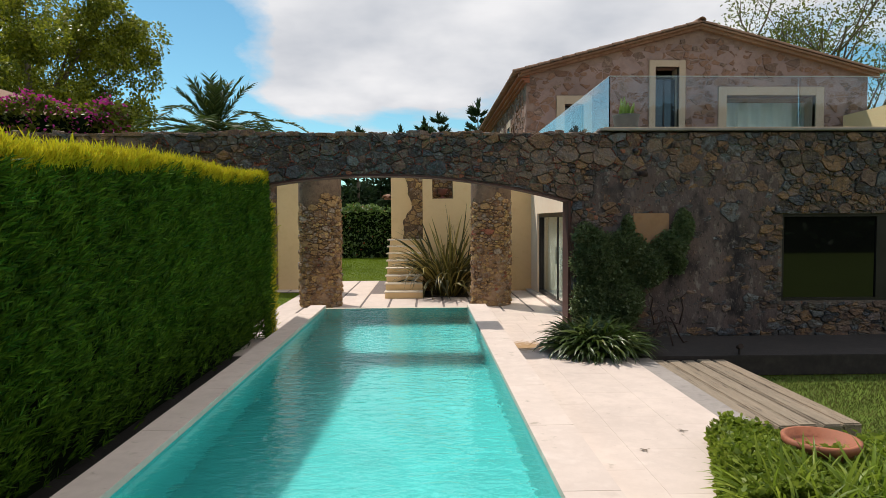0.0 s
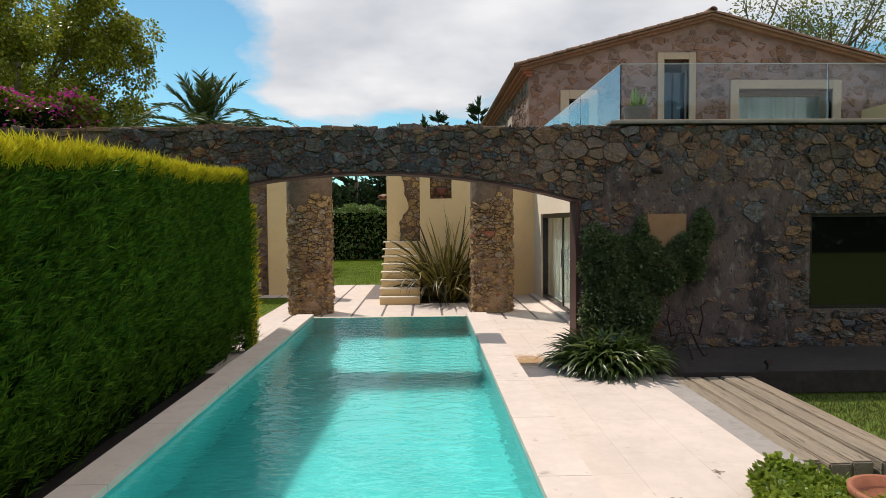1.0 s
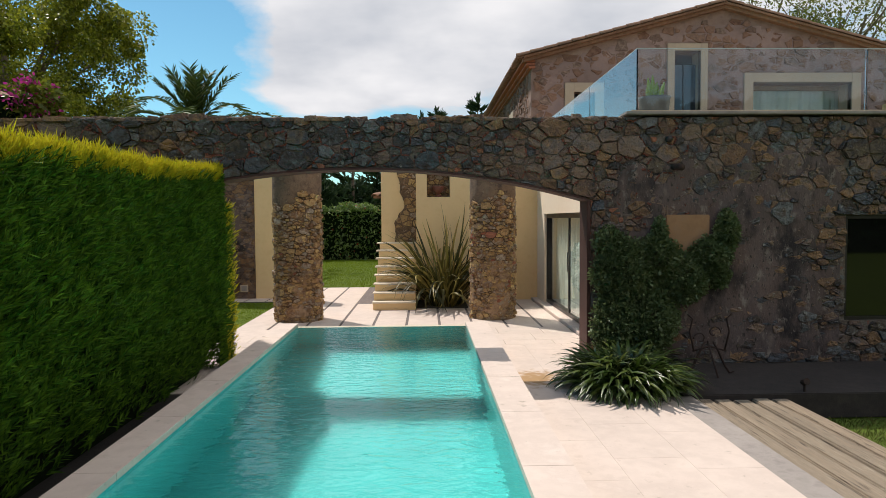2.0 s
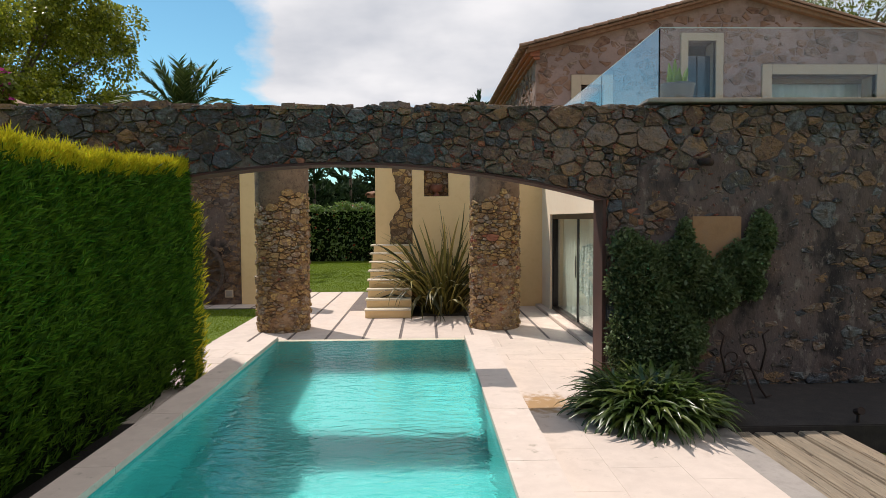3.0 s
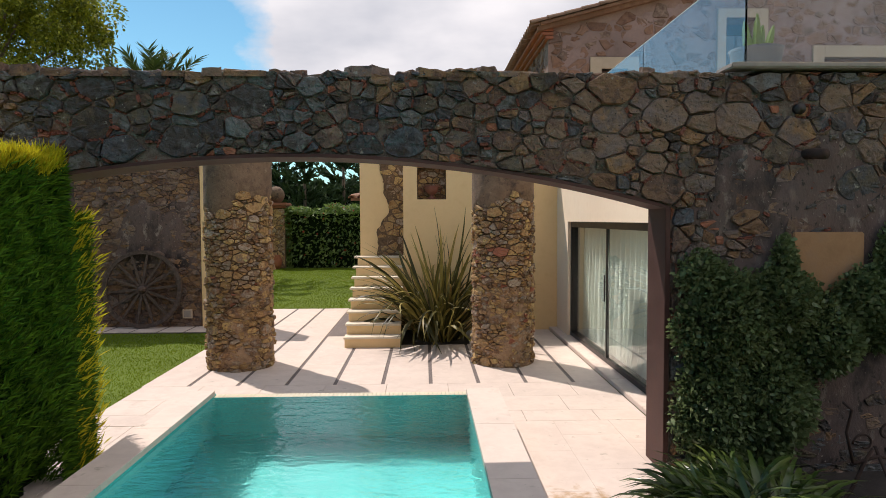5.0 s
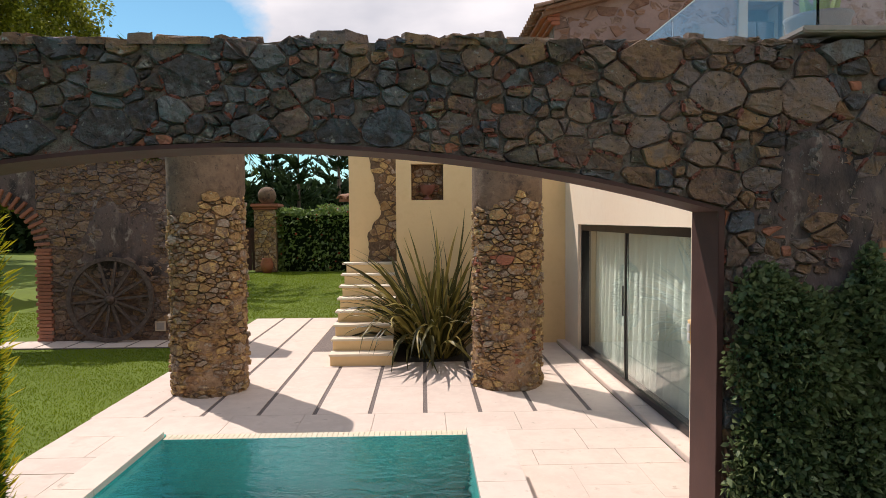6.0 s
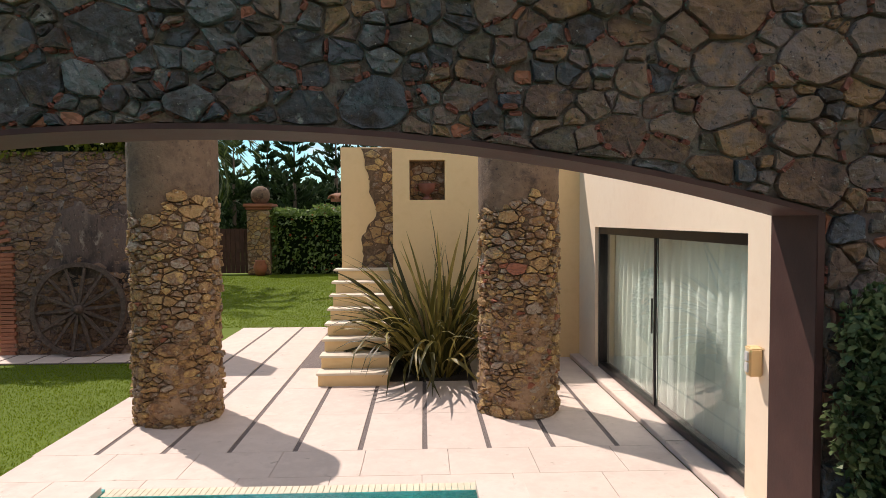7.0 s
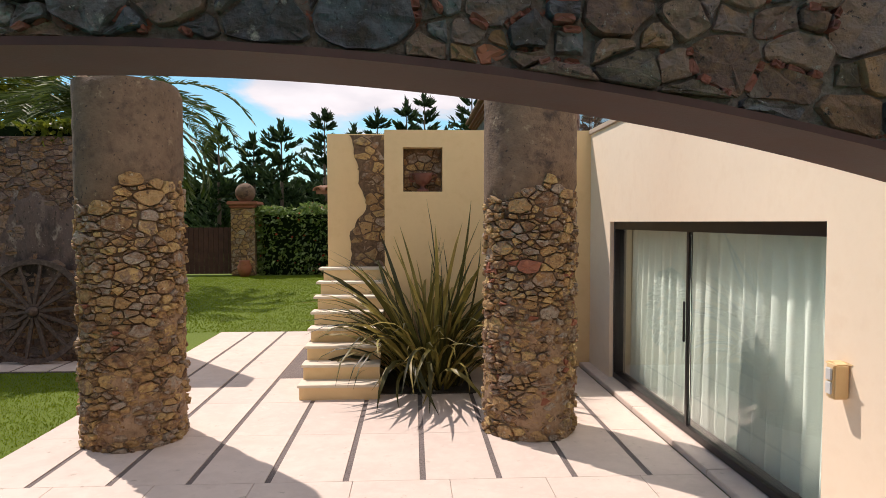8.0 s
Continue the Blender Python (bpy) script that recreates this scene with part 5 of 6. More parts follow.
def shrub_bank(name, label, lo, hi, n, size, width, material, seed, core=hedge_core, category="hedge", flowers=None):
    """A clipped or loose hedge: a core coloured near-black as inner shade, with small leaves all over its outside."""
    h = thing(name, label, category)
    g = np.random.default_rng(seed)
    lo, hi = np.array(lo, float), np.array(hi, float)
    ins = np.minimum(0.3, (hi - lo) * 0.2)
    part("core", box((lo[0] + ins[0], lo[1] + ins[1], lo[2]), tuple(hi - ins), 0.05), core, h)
    o = lo + (hi - lo) * g.random((n, 3))
    ax = g.integers(0, 3, n)
    for a in range(3):
        m = ax == a
        far = g.random(m.sum()) < (0.35 if a == 1 else 0.5)
        edge = np.where(far | (a == 2), hi[a], lo[a])
        o[m, a] = edge - np.sign(edge - (lo[a] + hi[a]) / 2) * np.abs(g.normal(size=m.sum())) * ins[a] * 0.7
    wob = 0.16 * np.sin(o[:, 0] * 2.3 + o[:, 2] * 1.9) + 0.12 * np.sin(o[:, 0] * 5.1 + 1.0)
    o[:, 1] -= wob * 0.6
    o[:, 2] = np.maximum(o[:, 2] + np.where(ax == 2, wob, 0), lo[2] + 0.02)
    c = (lo + hi) / 2
    d = (o - c) / (hi - lo) + 0.5 * g.normal(size=(n, 3))
    leaves("foliage", o, d, size, width, material, seed, h)
    if flowers is not None:
        m = g.random(n) < flowers[1]
        q = o[m] + np.array([0, -0.08, 0.08])
        leaves("blossom", q, d[m], size * 0.6, size * 0.5, flowers[0], seed + 5, h)
    return h


red_bloom = leaf_mat("red_bloom", [(0.3, 0.02, 0.015), (0.45, 0.04, 0.02), (0.4, 0.06, 0.05)], rough=0.6)
shrub_bank("flowering_hedge", "rounded dark green hedge with scattered red flowers", (-6.9, 24.2, -0.03), (4.5, 26.6, 2.75), 16000, 0.17, 0.09, oleander_leaf, 61, flowers=(red_bloom, 0.015))
shrub_bank("boundary_hedge", "tall dark hedge along the garden boundary", (-40.0, 44.0, -0.03), (30.0, 46.0, 4.9), 18000, 0.5, 0.3, conifer_leaf, 62)
shrub_bank("rear_hedge", "tall dark hedge at the far end of the pool garden", (-30.0, -34.0, -0.35), (40.0, -31.0, 4.5), 9000, 0.5, 0.3, dark_leaf, 63)
shrub_bank("rear_thicket", "dark trees beyond the lower lawn", (-30.0, -40.0, -0.35), (45.0, -36.0, 10.0), 9000, 0.8, 0.5, dark_leaf, 66)
shrub_bank("bougainvillea", "bougainvillea in magenta flower spilling over the wall", (-10.5, 0.45, 3.1), (-6.1, 1.3, 3.98), 6500, 0.10, 0.065, mid_leaf, 64, flowers=(pink_leaf, 0.36), category="climber")
part("stem", tube([(-8.0, 0.8, -0.03), (-8.05, 0.8, 1.6), (-8.0, 0.85, 3.4)], [0.06, 0.05, 0.04], 7), bark, bpy.data.objects["bougainvillea"], smooth=True)
shrub_bank("wall_top_ivy", "bright green ivy growing along the top of the old wall", (-13.0, 7.9, 3.38), (-5.3, 8.5, 3.66), 5200, 0.10, 0.07, mid_leaf, 65, category="climber")


def palm():
    p = thing("palm_tree", "date palm with long arching feathery fronds", "tree", at=(-9.99, 17.9, -0.03))
    pts = [(0, 0, 0), (0.05, 0, 2), (0, 0.05, 4), (0, 0, 5.9)]
    part("trunk", tube(pts, [0.38, 0.32, 0.3, 0.34], 12), bark, p, smooth=True)
    r = random.Random(7)
    g = np.random.default_rng(7)
    for i in range(64):
        a = i * 2.39996
        f = i / 63
        young = i < 15
        up = radians(88 - 36 * f * 4.2 + r.uniform(-5, 5)) if young else radians(34 - 62 * f + r.uniform(-9, 9))
        bend = radians(16) if young else radians(58 + 25 * f)
        ln = r.uniform(2.1, 2.6) if young else r.uniform(4.2, 5.2)
        n = 12
        q, rach = Vector((0, 0, 5.9)), []
        for k in range(n + 1):
            t = k / n
            ang = up - bend * t * t * 1.3
            rach.append(q.copy())
            q = q + Vector((math.cos(a) * math.cos(ang), math.sin(a) * math.cos(ang), math.sin(ang))) * ln / n
        fr = part("frond", tube(rach, [0.03 * (1 - 0.85 * k / n) for k in range(n + 1)], 4), palm_leaf, p)
        o, d = [], []
        for k in range(1, n):
            dv = (rach[k + 1] - rach[k]).normalized()
            side = Vector((-math.sin(a), math.cos(a), 0))
            for s in np.linspace(0, 1, 5):
                pt = rach[k].lerp(rach[k + 1], s)
                for sg in (-1, 1):
                    o.append(tuple(pt))
                    d.append(tuple(side * sg * 0.8 + dv * 0.75 + Vector((0, 0, 0.22))))
        leaves("leaflet", np.array(o), np.array(d) + g.normal(size=(len(o), 3)) * 0.06, 0.5, 0.052, palm_leaf, 100 + i, fr, 0.14)


palm()


def wall_creeper():
    c = thing("wall_creeper", "dark leafy creeper climbing the stone wall", "climber")
    g = np.random.default_rng(71)
    blobs = ((1.98, 0.55, 0.36, 0.62, 0.34, 2600), (2.05, 1.25, 0.42, 0.52, 0.30, 2600), (2.36, 0.62, 0.44, 0.56, 0.36, 2700), (2.5, 1.45, 0.36, 0.36, 0.24, 1500), (2.9, 1.18, 0.32, 0.34, 0.26, 1500), (3.25, 1.5, 0.3, 0.26, 0.2, 1100), (3.48, 1.82, 0.17, 0.3, 0.14, 800), (3.35, 1.25, 0.18, 0.2, 0.15, 500), (1.85, 1.7, 0.2, 0.22, 0.14, 500), (2.55, 1.85, 0.1, 0.18, 0.1, 200))
    o, d = [], []
    for x, z, rx, rz, ry, n in blobs:
        n = int(n * 2.6)
        w = g.normal(size=(n, 3))
        w /= np.linalg.norm(w, axis=1, keepdims=True)
        w[:, 1] = -np.abs(w[:, 1])
        q = np.stack([x + w[:, 0] * rx * (0.5 + 0.6 * g.random(n)), -0.07 + w[:, 1] * ry * (0.5 + 0.6 * g.random(n)), z + w[:, 2] * rz * (0.5 + 0.6 * g.random(n))], 1)
        q[:, 2] = np.maximum(q[:, 2], 0.03)
        o.append(q)
        d.append(w * 0.4 + np.array([0, -0.5, 0.5]) + 0.5 * g.normal(size=(n, 3)))
    leaves("foliage", np.concatenate(o), np.concatenate(d), 0.052, 0.034, creeper_leaf, 72, c)
    for p in ([(2.1, -0.1, 0), (2.05, -0.08, 0.8), (2.2, -0.06, 1.6)], [(2.3, -0.1, 0), (2.7, -0.08, 0.7), (3.2, -0.07, 1.4), (3.5, -0.06, 1.9)]):
        part("stem", tube(p, [0.03 - 0.006 * k for k in range(len(p))], 6), bark, c, smooth=True)


wall_creeper()
cb = thing("column_climber", "small leafy climber on the cream wall", "climber")
g = np.random.default_rng(77)
w = g.normal(size=(900, 3))
w /= np.linalg.norm(w, axis=1, keepdims=True)
leaves("foliage", np.array([1.25, PERP_Y - 0.14, 0.85]) + w * np.array([0.24, 0.11, 0.55]), w + 0.5 * g.normal(size=(900, 3)), 0.09, 0.06, mid_leaf, 78, cb)
part("stem", tube([(1.25, PERP_Y - 0.1, -0.02), (1.27, PERP_Y - 0.08, 0.8)], [0.02, 0.01], 6), bark, cb)


def grass(name, label, rects, n, size, width, material, seed, z):
    g = np.random.default_rng(seed)
    area = np.array([(r[1] - r[0]) * (r[3] - r[2]) for r in rects])
    k = g.choice(len(rects), n, p=area / area.sum())
    rc = np.array(rects)[k]
    o = np.stack([rc[:, 0] + (rc[:, 1] - rc[:, 0]) * g.random(n), rc[:, 2] + (rc[:, 3] - rc[:, 2]) * g.random(n), np.full(n, z)], 1)
    d = np.stack([0.45 * g.normal(size=n), 0.45 * g.normal(size=n), np.ones(n)], 1)
    return tagged(leaves(name, o, d, size, width, material, seed, None, 0.2), label, "grass", "", "stuff")


grass("lawn_grass", "short mown bright green lawn grass", [(-11.0, -4.17, 0.4, 7.25)], 70000, 0.03, 0.008, grass_leaf, 81, -0.03)
grass("far_lawn_grass", "short mown bright green lawn grass beyond the paving", [(-9.0, -1.2, 10.55, 24.0), (-16.0, -7.7, 8.5, 12.0)], 80000, 0.034, 0.016, grass_leaf, 82, -0.03)
grass("dry_lawn_grass", "patchy half-dry lawn grass on the lower level", [(3.5, 9.0, -7.0, -1.6)], 42000, 0.06, 0.009, dry_leaf, 83, LAWN_Z)

# planted bed with the bowl
bed = thing("ground_cover", "low glossy ground-cover shrub edging the terrace", "shrub")
g = np.random.default_rng(91)
n = 26000


def bed_left(y):
    return np.interp(y, [-6.8, -5.1], [1.06, 1.70])


oy = -6.75 + 1.67 * g.random(n)
ox = bed_left(oy) + 2.0 * g.random(n) ** 1.4
oz = 0.15 + 0.03 * np.sin(ox * 5) + 0.03 * np.sin(oy * 7) + 0.09 * g.random(n)
edge_d = np.minimum(ox - bed_left(oy), np.interp(ox, [1.7, 2.7], [-5.08, -5.6]) - oy)
keep = edge_d > 0
oz *= np.clip(0.25 + edge_d / 0.14, 0.25, 1) * np.where(edge_d < 0.14, 0.4 + 0.8 * g.random(n), 1)
leaves("foliage", np.stack([ox, oy, oz], 1)[keep], np.stack([0.6 * g.normal(size=n) - 0.2, 0.6 * g.normal(size=n) - 0.2, 0.7 + 0 * ox], 1)[keep], 0.055, 0.036, cover_leaf, 92, bed)
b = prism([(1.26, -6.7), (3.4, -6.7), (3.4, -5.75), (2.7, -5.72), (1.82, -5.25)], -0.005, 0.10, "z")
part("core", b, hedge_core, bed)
rl = random.Random(55)
for i in range(16):
    y = -7.0 + 0.2 * (i // 4) + rl.uniform(-0.06, 0.06)
    strap_plant("daylily", "lush clump of bright green strap leaves beside the terrace", (1.32 + 0.33 * (i % 4) + 0.07 * (i // 4) + rl.uniform(-0.08, 0.08), y, -0.01), 58, (0.36, 0.52), 0.024, (50, 88), (-30, 50), lily_piece, 200 + i, "plant", 0.13)
bowl = thing("terracotta_bowl", "wide shallow terracotta bowl half full of dark soil", "pot", at=(2.15, -5.98, 0.06))
part("bowl", lathe([(0.0, 0.0), (0.17, 0.0), (0.24, 0.19), (0.252, 0.20), (0.266, 0.225), (0.268, 0.26), (0.236, 0.262), (0.222, 0.2), (0.0, 0.15)], seg=32), terracotta, bowl, smooth=True)
part("soil", lathe([(0.0, 0.17), (0.22, 0.165)], seg=24), pebble, bowl)

# neighbouring outbuilding behind the wall
shed = thing("outbuilding", "low outbuilding with a clay tile roof beyond the wall", "building", at=(0, 0, 0))
part("wall", box((-20.0, 10.0, -0.03), (-14.2, 17.0, 5.3)), cream, shed)
b = prism([(-13.3, 5.25), (-16.8, 6.85), (-20.6, 5.25), (-20.6, 5.4), (-16.8, 7.02), (-13.3, 5.40)], 9.6, 17.4, "y")
part("roof", b, rooftile, shed, "weathered clay tile roof")
lean_to = thing("garden_store", "small cream garden store with a clay tile roof", "building")
part("wall", box((-1.76, 8.45, -0.03), (-0.4, 10.3, 2.57)), cream, lean_to)
store_tile = mesh_from("roof_tile", *half_tile(0.08, 0.46), rooftile, True)
part("roof", prism([(8.3, 2.58), (10.4, 2.70), (10.4, 2.76), (8.3, 2.64)], -2.0, -0.3, "x"), rooftile, lean_to, "clay tile roof deck")
for i in range(9):
    for k in range(5):
        piece("roof_tile", store_tile, lean_to, pose(-1.98 + 0.185 * i, 8.24 + 0.40 * k, 2.63 + 0.023 * k, 3.3, 0, 0))
# dark capped stub in place of a hole; its colour is the hole's shade
hole = tagged(part("weep_pipe", tube([(2.70, 0.06, 3.10), (2.70, -0.035, 3.09)], [0.045, 0.045], 14), frame_dark, None, "", True), "dark stub standing in for the shade of a hole in the stone wall", "pipe")

rl = random.Random(9)
for x, y in ((1.62, -4.85), (1.66, -5.25), (1.1, -5.3)):
    tw = tagged(part("fallen_twig", tube([(0, 0, 0.006), (0.05, 0.012, 0.008), (0.10, 0.0, 0.006)], [0.002, 0.003, 0.0015], 5), old_wood), "small dry twig with leaves lying on the paving", "twig")
    tw.matrix_basis = pose(x, y, 0.002, 0, 0, rl.uniform(0, 360))
    lm = mesh_from("leaf", *strap("leaf", 0.05, 0.014, (0.15, -0.1), 4), old_wood, True)
    for a in (-40, 25, 70):
        piece("leaf", lm, tw, pose(0.05, 0.01, 0.008, 0, 0, a + rl.uniform(-15, 15)))

# ---- paving and kerbs ----
SLOTS = [-3.56 + 0.637 * i for i in range(9)]
terrace = thing("terrace_paving", "pale limestone slabs with dark pebble strips between them", "paving", kind="structure")
shell("pebble_bed", box((-4.15, 3.05, -0.026), (AX - 0.17, 10.5, -0.008)), pebble, "dark pebble strips between the paving slabs", "gravel")
bmb = box((0.32, -15.0, -0.028), (2.10, 1.48, -0.005))
box((-4.14, 1.48, -0.028), (AX - 0.17, 3.05, -0.012), 0, bmb)
box((-4.14, -1.2, -0.028), (POOL_W - 0.26, 1.48, -0.012), 0, bmb)
shell("mortar_bed", bmb, mat("pale_joint", [(0.52, 0.43, 0.36), (0.58, 0.49, 0.42)], scale=12), "thin mortar joints under the paving", "mortar")
slab_cache = {}


def slab(x0, x1, y0, y1, z0=-0.02, z1=0.0, parent=None, material=paving, name="slab"):
    key = (round(x1 - x0, 3), round(y1 - y0, 3), round(z1 - z0, 3), material.name)
    if key not in slab_cache:
        me = bpy.data.meshes.new(name)
        w, d, h = key[0] / 2, key[1] / 2, key[2]
        e = 0.0008
        v = [(-w, -d, 0), (w, -d, 0), (w, d, 0), (-w, d, 0), (-w, -d, h - e), (w, -d, h - e), (w, d, h - e), (-w, d, h - e),
             (-w + e, -d + e, h), (w - e, -d + e, h), (w - e, d - e, h), (-w + e, d - e, h)]
        f = [(0, 3, 2, 1)] + [(4 * r + k, 4 * r + (k + 1) % 4, 4 * r + 4 + (k + 1) % 4, 4 * r + 4 + k) for r in range(2) for k in range(4)] + [(8, 9, 10, 11)]
        me.from_pydata(v, [], f)
        me.materials.append(material)
        slab_cache[key] = me
    return piece(name, slab_cache[key], parent or terrace, Matrix.Translation(((x0 + x1) / 2, (y0 + y1) / 2, z0 + random.uniform(0, 0.0005))))


edges = [-4.17] + SLOTS + [AX - 0.17]
for i in range(len(edges) - 1):
    x0 = edges[i] + (0.026 if i else 0)
    x1 = edges[i + 1] - (0.026 if i < len(edges) - 2 else 0.004)
    stops = [3.092, 4.28, 5.46, 6.64, 7.82, 9.0, 10.45]
    for a, c in zip(stops, stops[1:]):
        if x1 > -1.9 and c > 7.3 and x0 < -0.8:
            continue
        if x0 > -0.9 and a > 7.0:
            continue
        c = min(c, 7.2) if x0 > -0.9 else c
        slab(x0, x1, a + 0.002, c - 0.002)
shell("wall_path_bed", box((-11.6, 7.26, -0.026), (-4.17, 7.94, -0.008)), pebble, "dark pebble strips along the old wall", "gravel")
for i in range(14):
    slab(-11.5 + 0.53 * i, -11.5 + 0.53 * i + 0.48, 7.27, 7.93)
for r_, (y0, y1) in enumerate(((1.47, 1.85), (1.854, 2.45), (2.454, 3.09))):
    x = -4.15 - 0.25 * (r_ % 2)
    while x < AX - 0.2:
        x1 = min(x + 0.80, AX - 0.17)
        if x1 - x > 0.15:
            slab(max(x, -4.15), x1 - 0.005, y0, y1)
        x += 0.80
for k in range(19):
    y0 = 1.46 - 0.9 * (k + 1)
    for j, (x0, x1) in enumerate(((0.335, 0.93), (0.9315, 1.53), (1.5315, 2.09))):
        off = 0.45 if j == 1 else (0.2 if j == 2 else 0.0)
        if k == 0:
            slab(x0, x1, y0 + off, 1.465)
            continue
        slab(x0, x1, y0 + off, y0 + off + 0.8985)
for k in range(3):
    for j in range(2):
        slab(-4.15 + 0.61 * j, -4.15 + 0.61 * j + 0.605, 1.46 - 0.9 * (k + 1), 1.456 - 0.9 * k)

# pool coping and overflow edge
coping = thing("pool_coping", "raised pale limestone coping round the pool", "coping", kind="structure")
y = POOL_FAR + 0.02
while y > -15:
    for x0, x1 in ((POOL_W - 0.27, POOL_W + 0.015), (-0.015, 0.33)):
        slab(x0, x1, y - 1.195, y, COPING - 0.05, COPING, coping, paving, "coping_stone")
    y -= 1.2
b = bmesh.new()
box((POOL_W - 0.255, POOL_NEAR, -0.03), (POOL_W - 0.205, POOL_FAR + 0.01, COPING - 0.051), 0, b)
part("plinth", b, concrete, coping)
part("plinth", box((0.205, POOL_NEAR, -0.03), (0.31, POOL_FAR + 0.01, COPING - 0.051)), concrete, coping)
weir = thing("overflow_edge", "cream mosaic overflow edge at the end of the pool", "pool edge", kind="structure")
me = mesh_from("tile", [(0, 0, 0), (0.044, 0, 0), (0.044, 0.13, 0), (0, 0.13, 0), (0.002, 0.002, 0.006), (0.042, 0.002, 0.006), (0.042, 0.128, 0.006), (0.002, 0.128, 0.006)], [(4, 5, 6, 7), (0, 1, 5, 4), (1, 2, 6, 5), (2, 3, 7, 6), (3, 0, 4, 7)], weir_tile)
for i in range(58):
    piece("tile", me, weir, Matrix.Translation((POOL_W + 0.002 + 0.046 * i, POOL_FAR + 0.006, WATER - 0.008)))
part("weir_wall", box((POOL_W - 0.2, POOL_FAR + 0.101, -0.03), (0.2, POOL_FAR + 0.14, WATER - 0.009)), weir_tile, weir)

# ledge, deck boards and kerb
shell("ledge", box((2.302, -1.58, -0.30), (20.0, 0.0, -0.008), 0.01), shaded_concrete, "concrete ledge along the stone wall, coloured near-black as shade", "ledge")
shell("kerb", box((2.102, -9.0, -0.31), (2.39, -1.6, -0.015), 0.008), concrete, "grey concrete strip edging the terrace", "kerb")
deck = thing("wooden_deck", "row of weathered grey railway sleepers laid as a deck", "deck")
for i in range(5):
    b = box((2.41 + 0.222 * i, -4.52 - 0.05 * (i % 2), LAWN_Z - 0.01), (2.41 + 0.222 * i + 0.190, -1.60, -0.05 - 0.006 * (i % 3)), 0.014)
    part("plank", b, old_wood, deck)

# ---- stones ----
srng = random.Random(17)


def face_wall(y):
    return lambda u, v, h: (u, y - h, v)


def render_sheet(name, material, u0, u1, v0, v1, place, field, parent, step_=0.045, thick=0.05, label=""):
    """Old render clinging to a wall: thick inside its field, feathering out to nothing at its ragged edge."""
    nu, nv = int((u1 - u0) / step_), int((v1 - v0) / step_)
    hs = {}
    for j in range(nv + 1):
        for i in range(nu + 1):
            u, v = u0 + i * step_, v0 + j * step_
            f = field(u, v) + 0.45 * noise.noise((u * 2.2, v * 2.2, 3.1)) + 0.28 * noise.noise((u * 6.5, v * 6.5, 8.2))
            hs[i, j] = thick * max(-0.3, min(1.0, f * 2.2)) + 0.006 * noise.noise((u * 9, v * 9, 1.0))
    idx, verts, faces = {}, [], []
    for j in range(nv):
        for i in range(nu):
            q = ((i, j), (i + 1, j), (i + 1, j + 1), (i, j + 1))
            if max(hs[k] for k in q) <= 0.0:
                continue
            for k in q:
                if k not in idx:
                    idx[k] = len(verts)
                    verts.append(place(u0 + k[0] * step_, v0 + k[1] * step_, hs[k]))
            faces.append(tuple(idx[k] for k in q))
    ob = piece(name, mesh_from(name, verts, faces, material, True), parent)
    if label:
        ob["label"] = label
    return ob


def clip_out(poly, rect):
    """Cuts a cell back to the outside of a rectangle, on the side where its middle lies."""
    cx, cz = sum(p[0] for p in poly) / len(poly), sum(p[1] for p in poly) / len(poly)
    x0, x1, z0, z1 = rect
    if max(p[0] for p in poly) <= x0 or min(p[0] for p in poly) >= x1 or max(p[1] for p in poly) <= z0 or min(p[1] for p in poly) >= z1:
        return poly
    gaps = ((x0 - cx, 0, x0, -1), (cx - x1, 0, x1, 1), (z0 - cz, 1, z0, -1), (cz - z1, 1, z1, 1))
    g, ax, lim, sg = max(gaps)
    if g < 0.02:
        return None
    out = []
    for k in range(len(poly)):
        p, q = poly[k], poly[(k + 1) % len(poly)]
        dp, dq = (p[ax] - lim) * sg, (q[ax] - lim) * sg
        if dp >= 0:
            out.append(p)
        if dp * dq < 0:
            f = dp / (dp - dq)
            out.append((p[0] + f * (q[0] - p[0]), p[1] + f * (q[1] - p[1])))
    return out if len(out) >= 3 else None


# one field of rubble over the whole wall, cut to the arch and to the window
field_cells = []
fine_face = rubble(1.9, 10.6, -0.05, 2.1, ((0.10, 0.14, 14), (0.06, 0.09, 50), (0.03, 0.05, 120)), srng, 0.55)
for c, p in fine_face + [q for q in rubble(-10.6, 10.6, -0.05, WALL_TOP, ((0.13, 0.19, 14), (0.08, 0.125, 30), (0.04, 0.07, 80), (0.022, 0.036, 120)), srng, 0.78) if q[0][0] < 1.9 or q[0][1] > 2.06]:
    if c[0] < ARCH_L and c[1] < 2.0:
        continue
    if ARCH_L < c[0] < ARCH_R:
        if max(v for u, v in p) < arch_z(c[0]) + 0.06:
            continue
        p = [(u, max(v, arch_z(u) + 0.008)) for u, v in p]
        if max(v for u, v in p) - min(v for u, v in p) < 0.045:
            continue
    elif c[1] < 2.4:
        lim = ARCH_R + 0.03
        p = [(max(u, lim), v) if c[0] > 0 else (u, v) for u, v in p]
    q = clip_out(p, WIN)
    if q and len(q) > 2:
        field_cells.append(((sum(k[0] for k in q) / len(q), sum(k[1] for k in q) / len(q)), q))
right_wall = thing("wall_rubble", "rough rubble masonry of the long garden wall", "masonry", kind="structure")
left_wall = thing("wall_rubble", "rough rubble masonry of the long garden wall", "masonry", kind="structure")


def small(q):
    a = sum(q[1][k][0] * q[1][(k + 1) % len(q[1])][1] - q[1][(k + 1) % len(q[1])][0] * q[1][k][1] for k in range(len(q[1])))
    return abs(a) / 2 < 0.0065


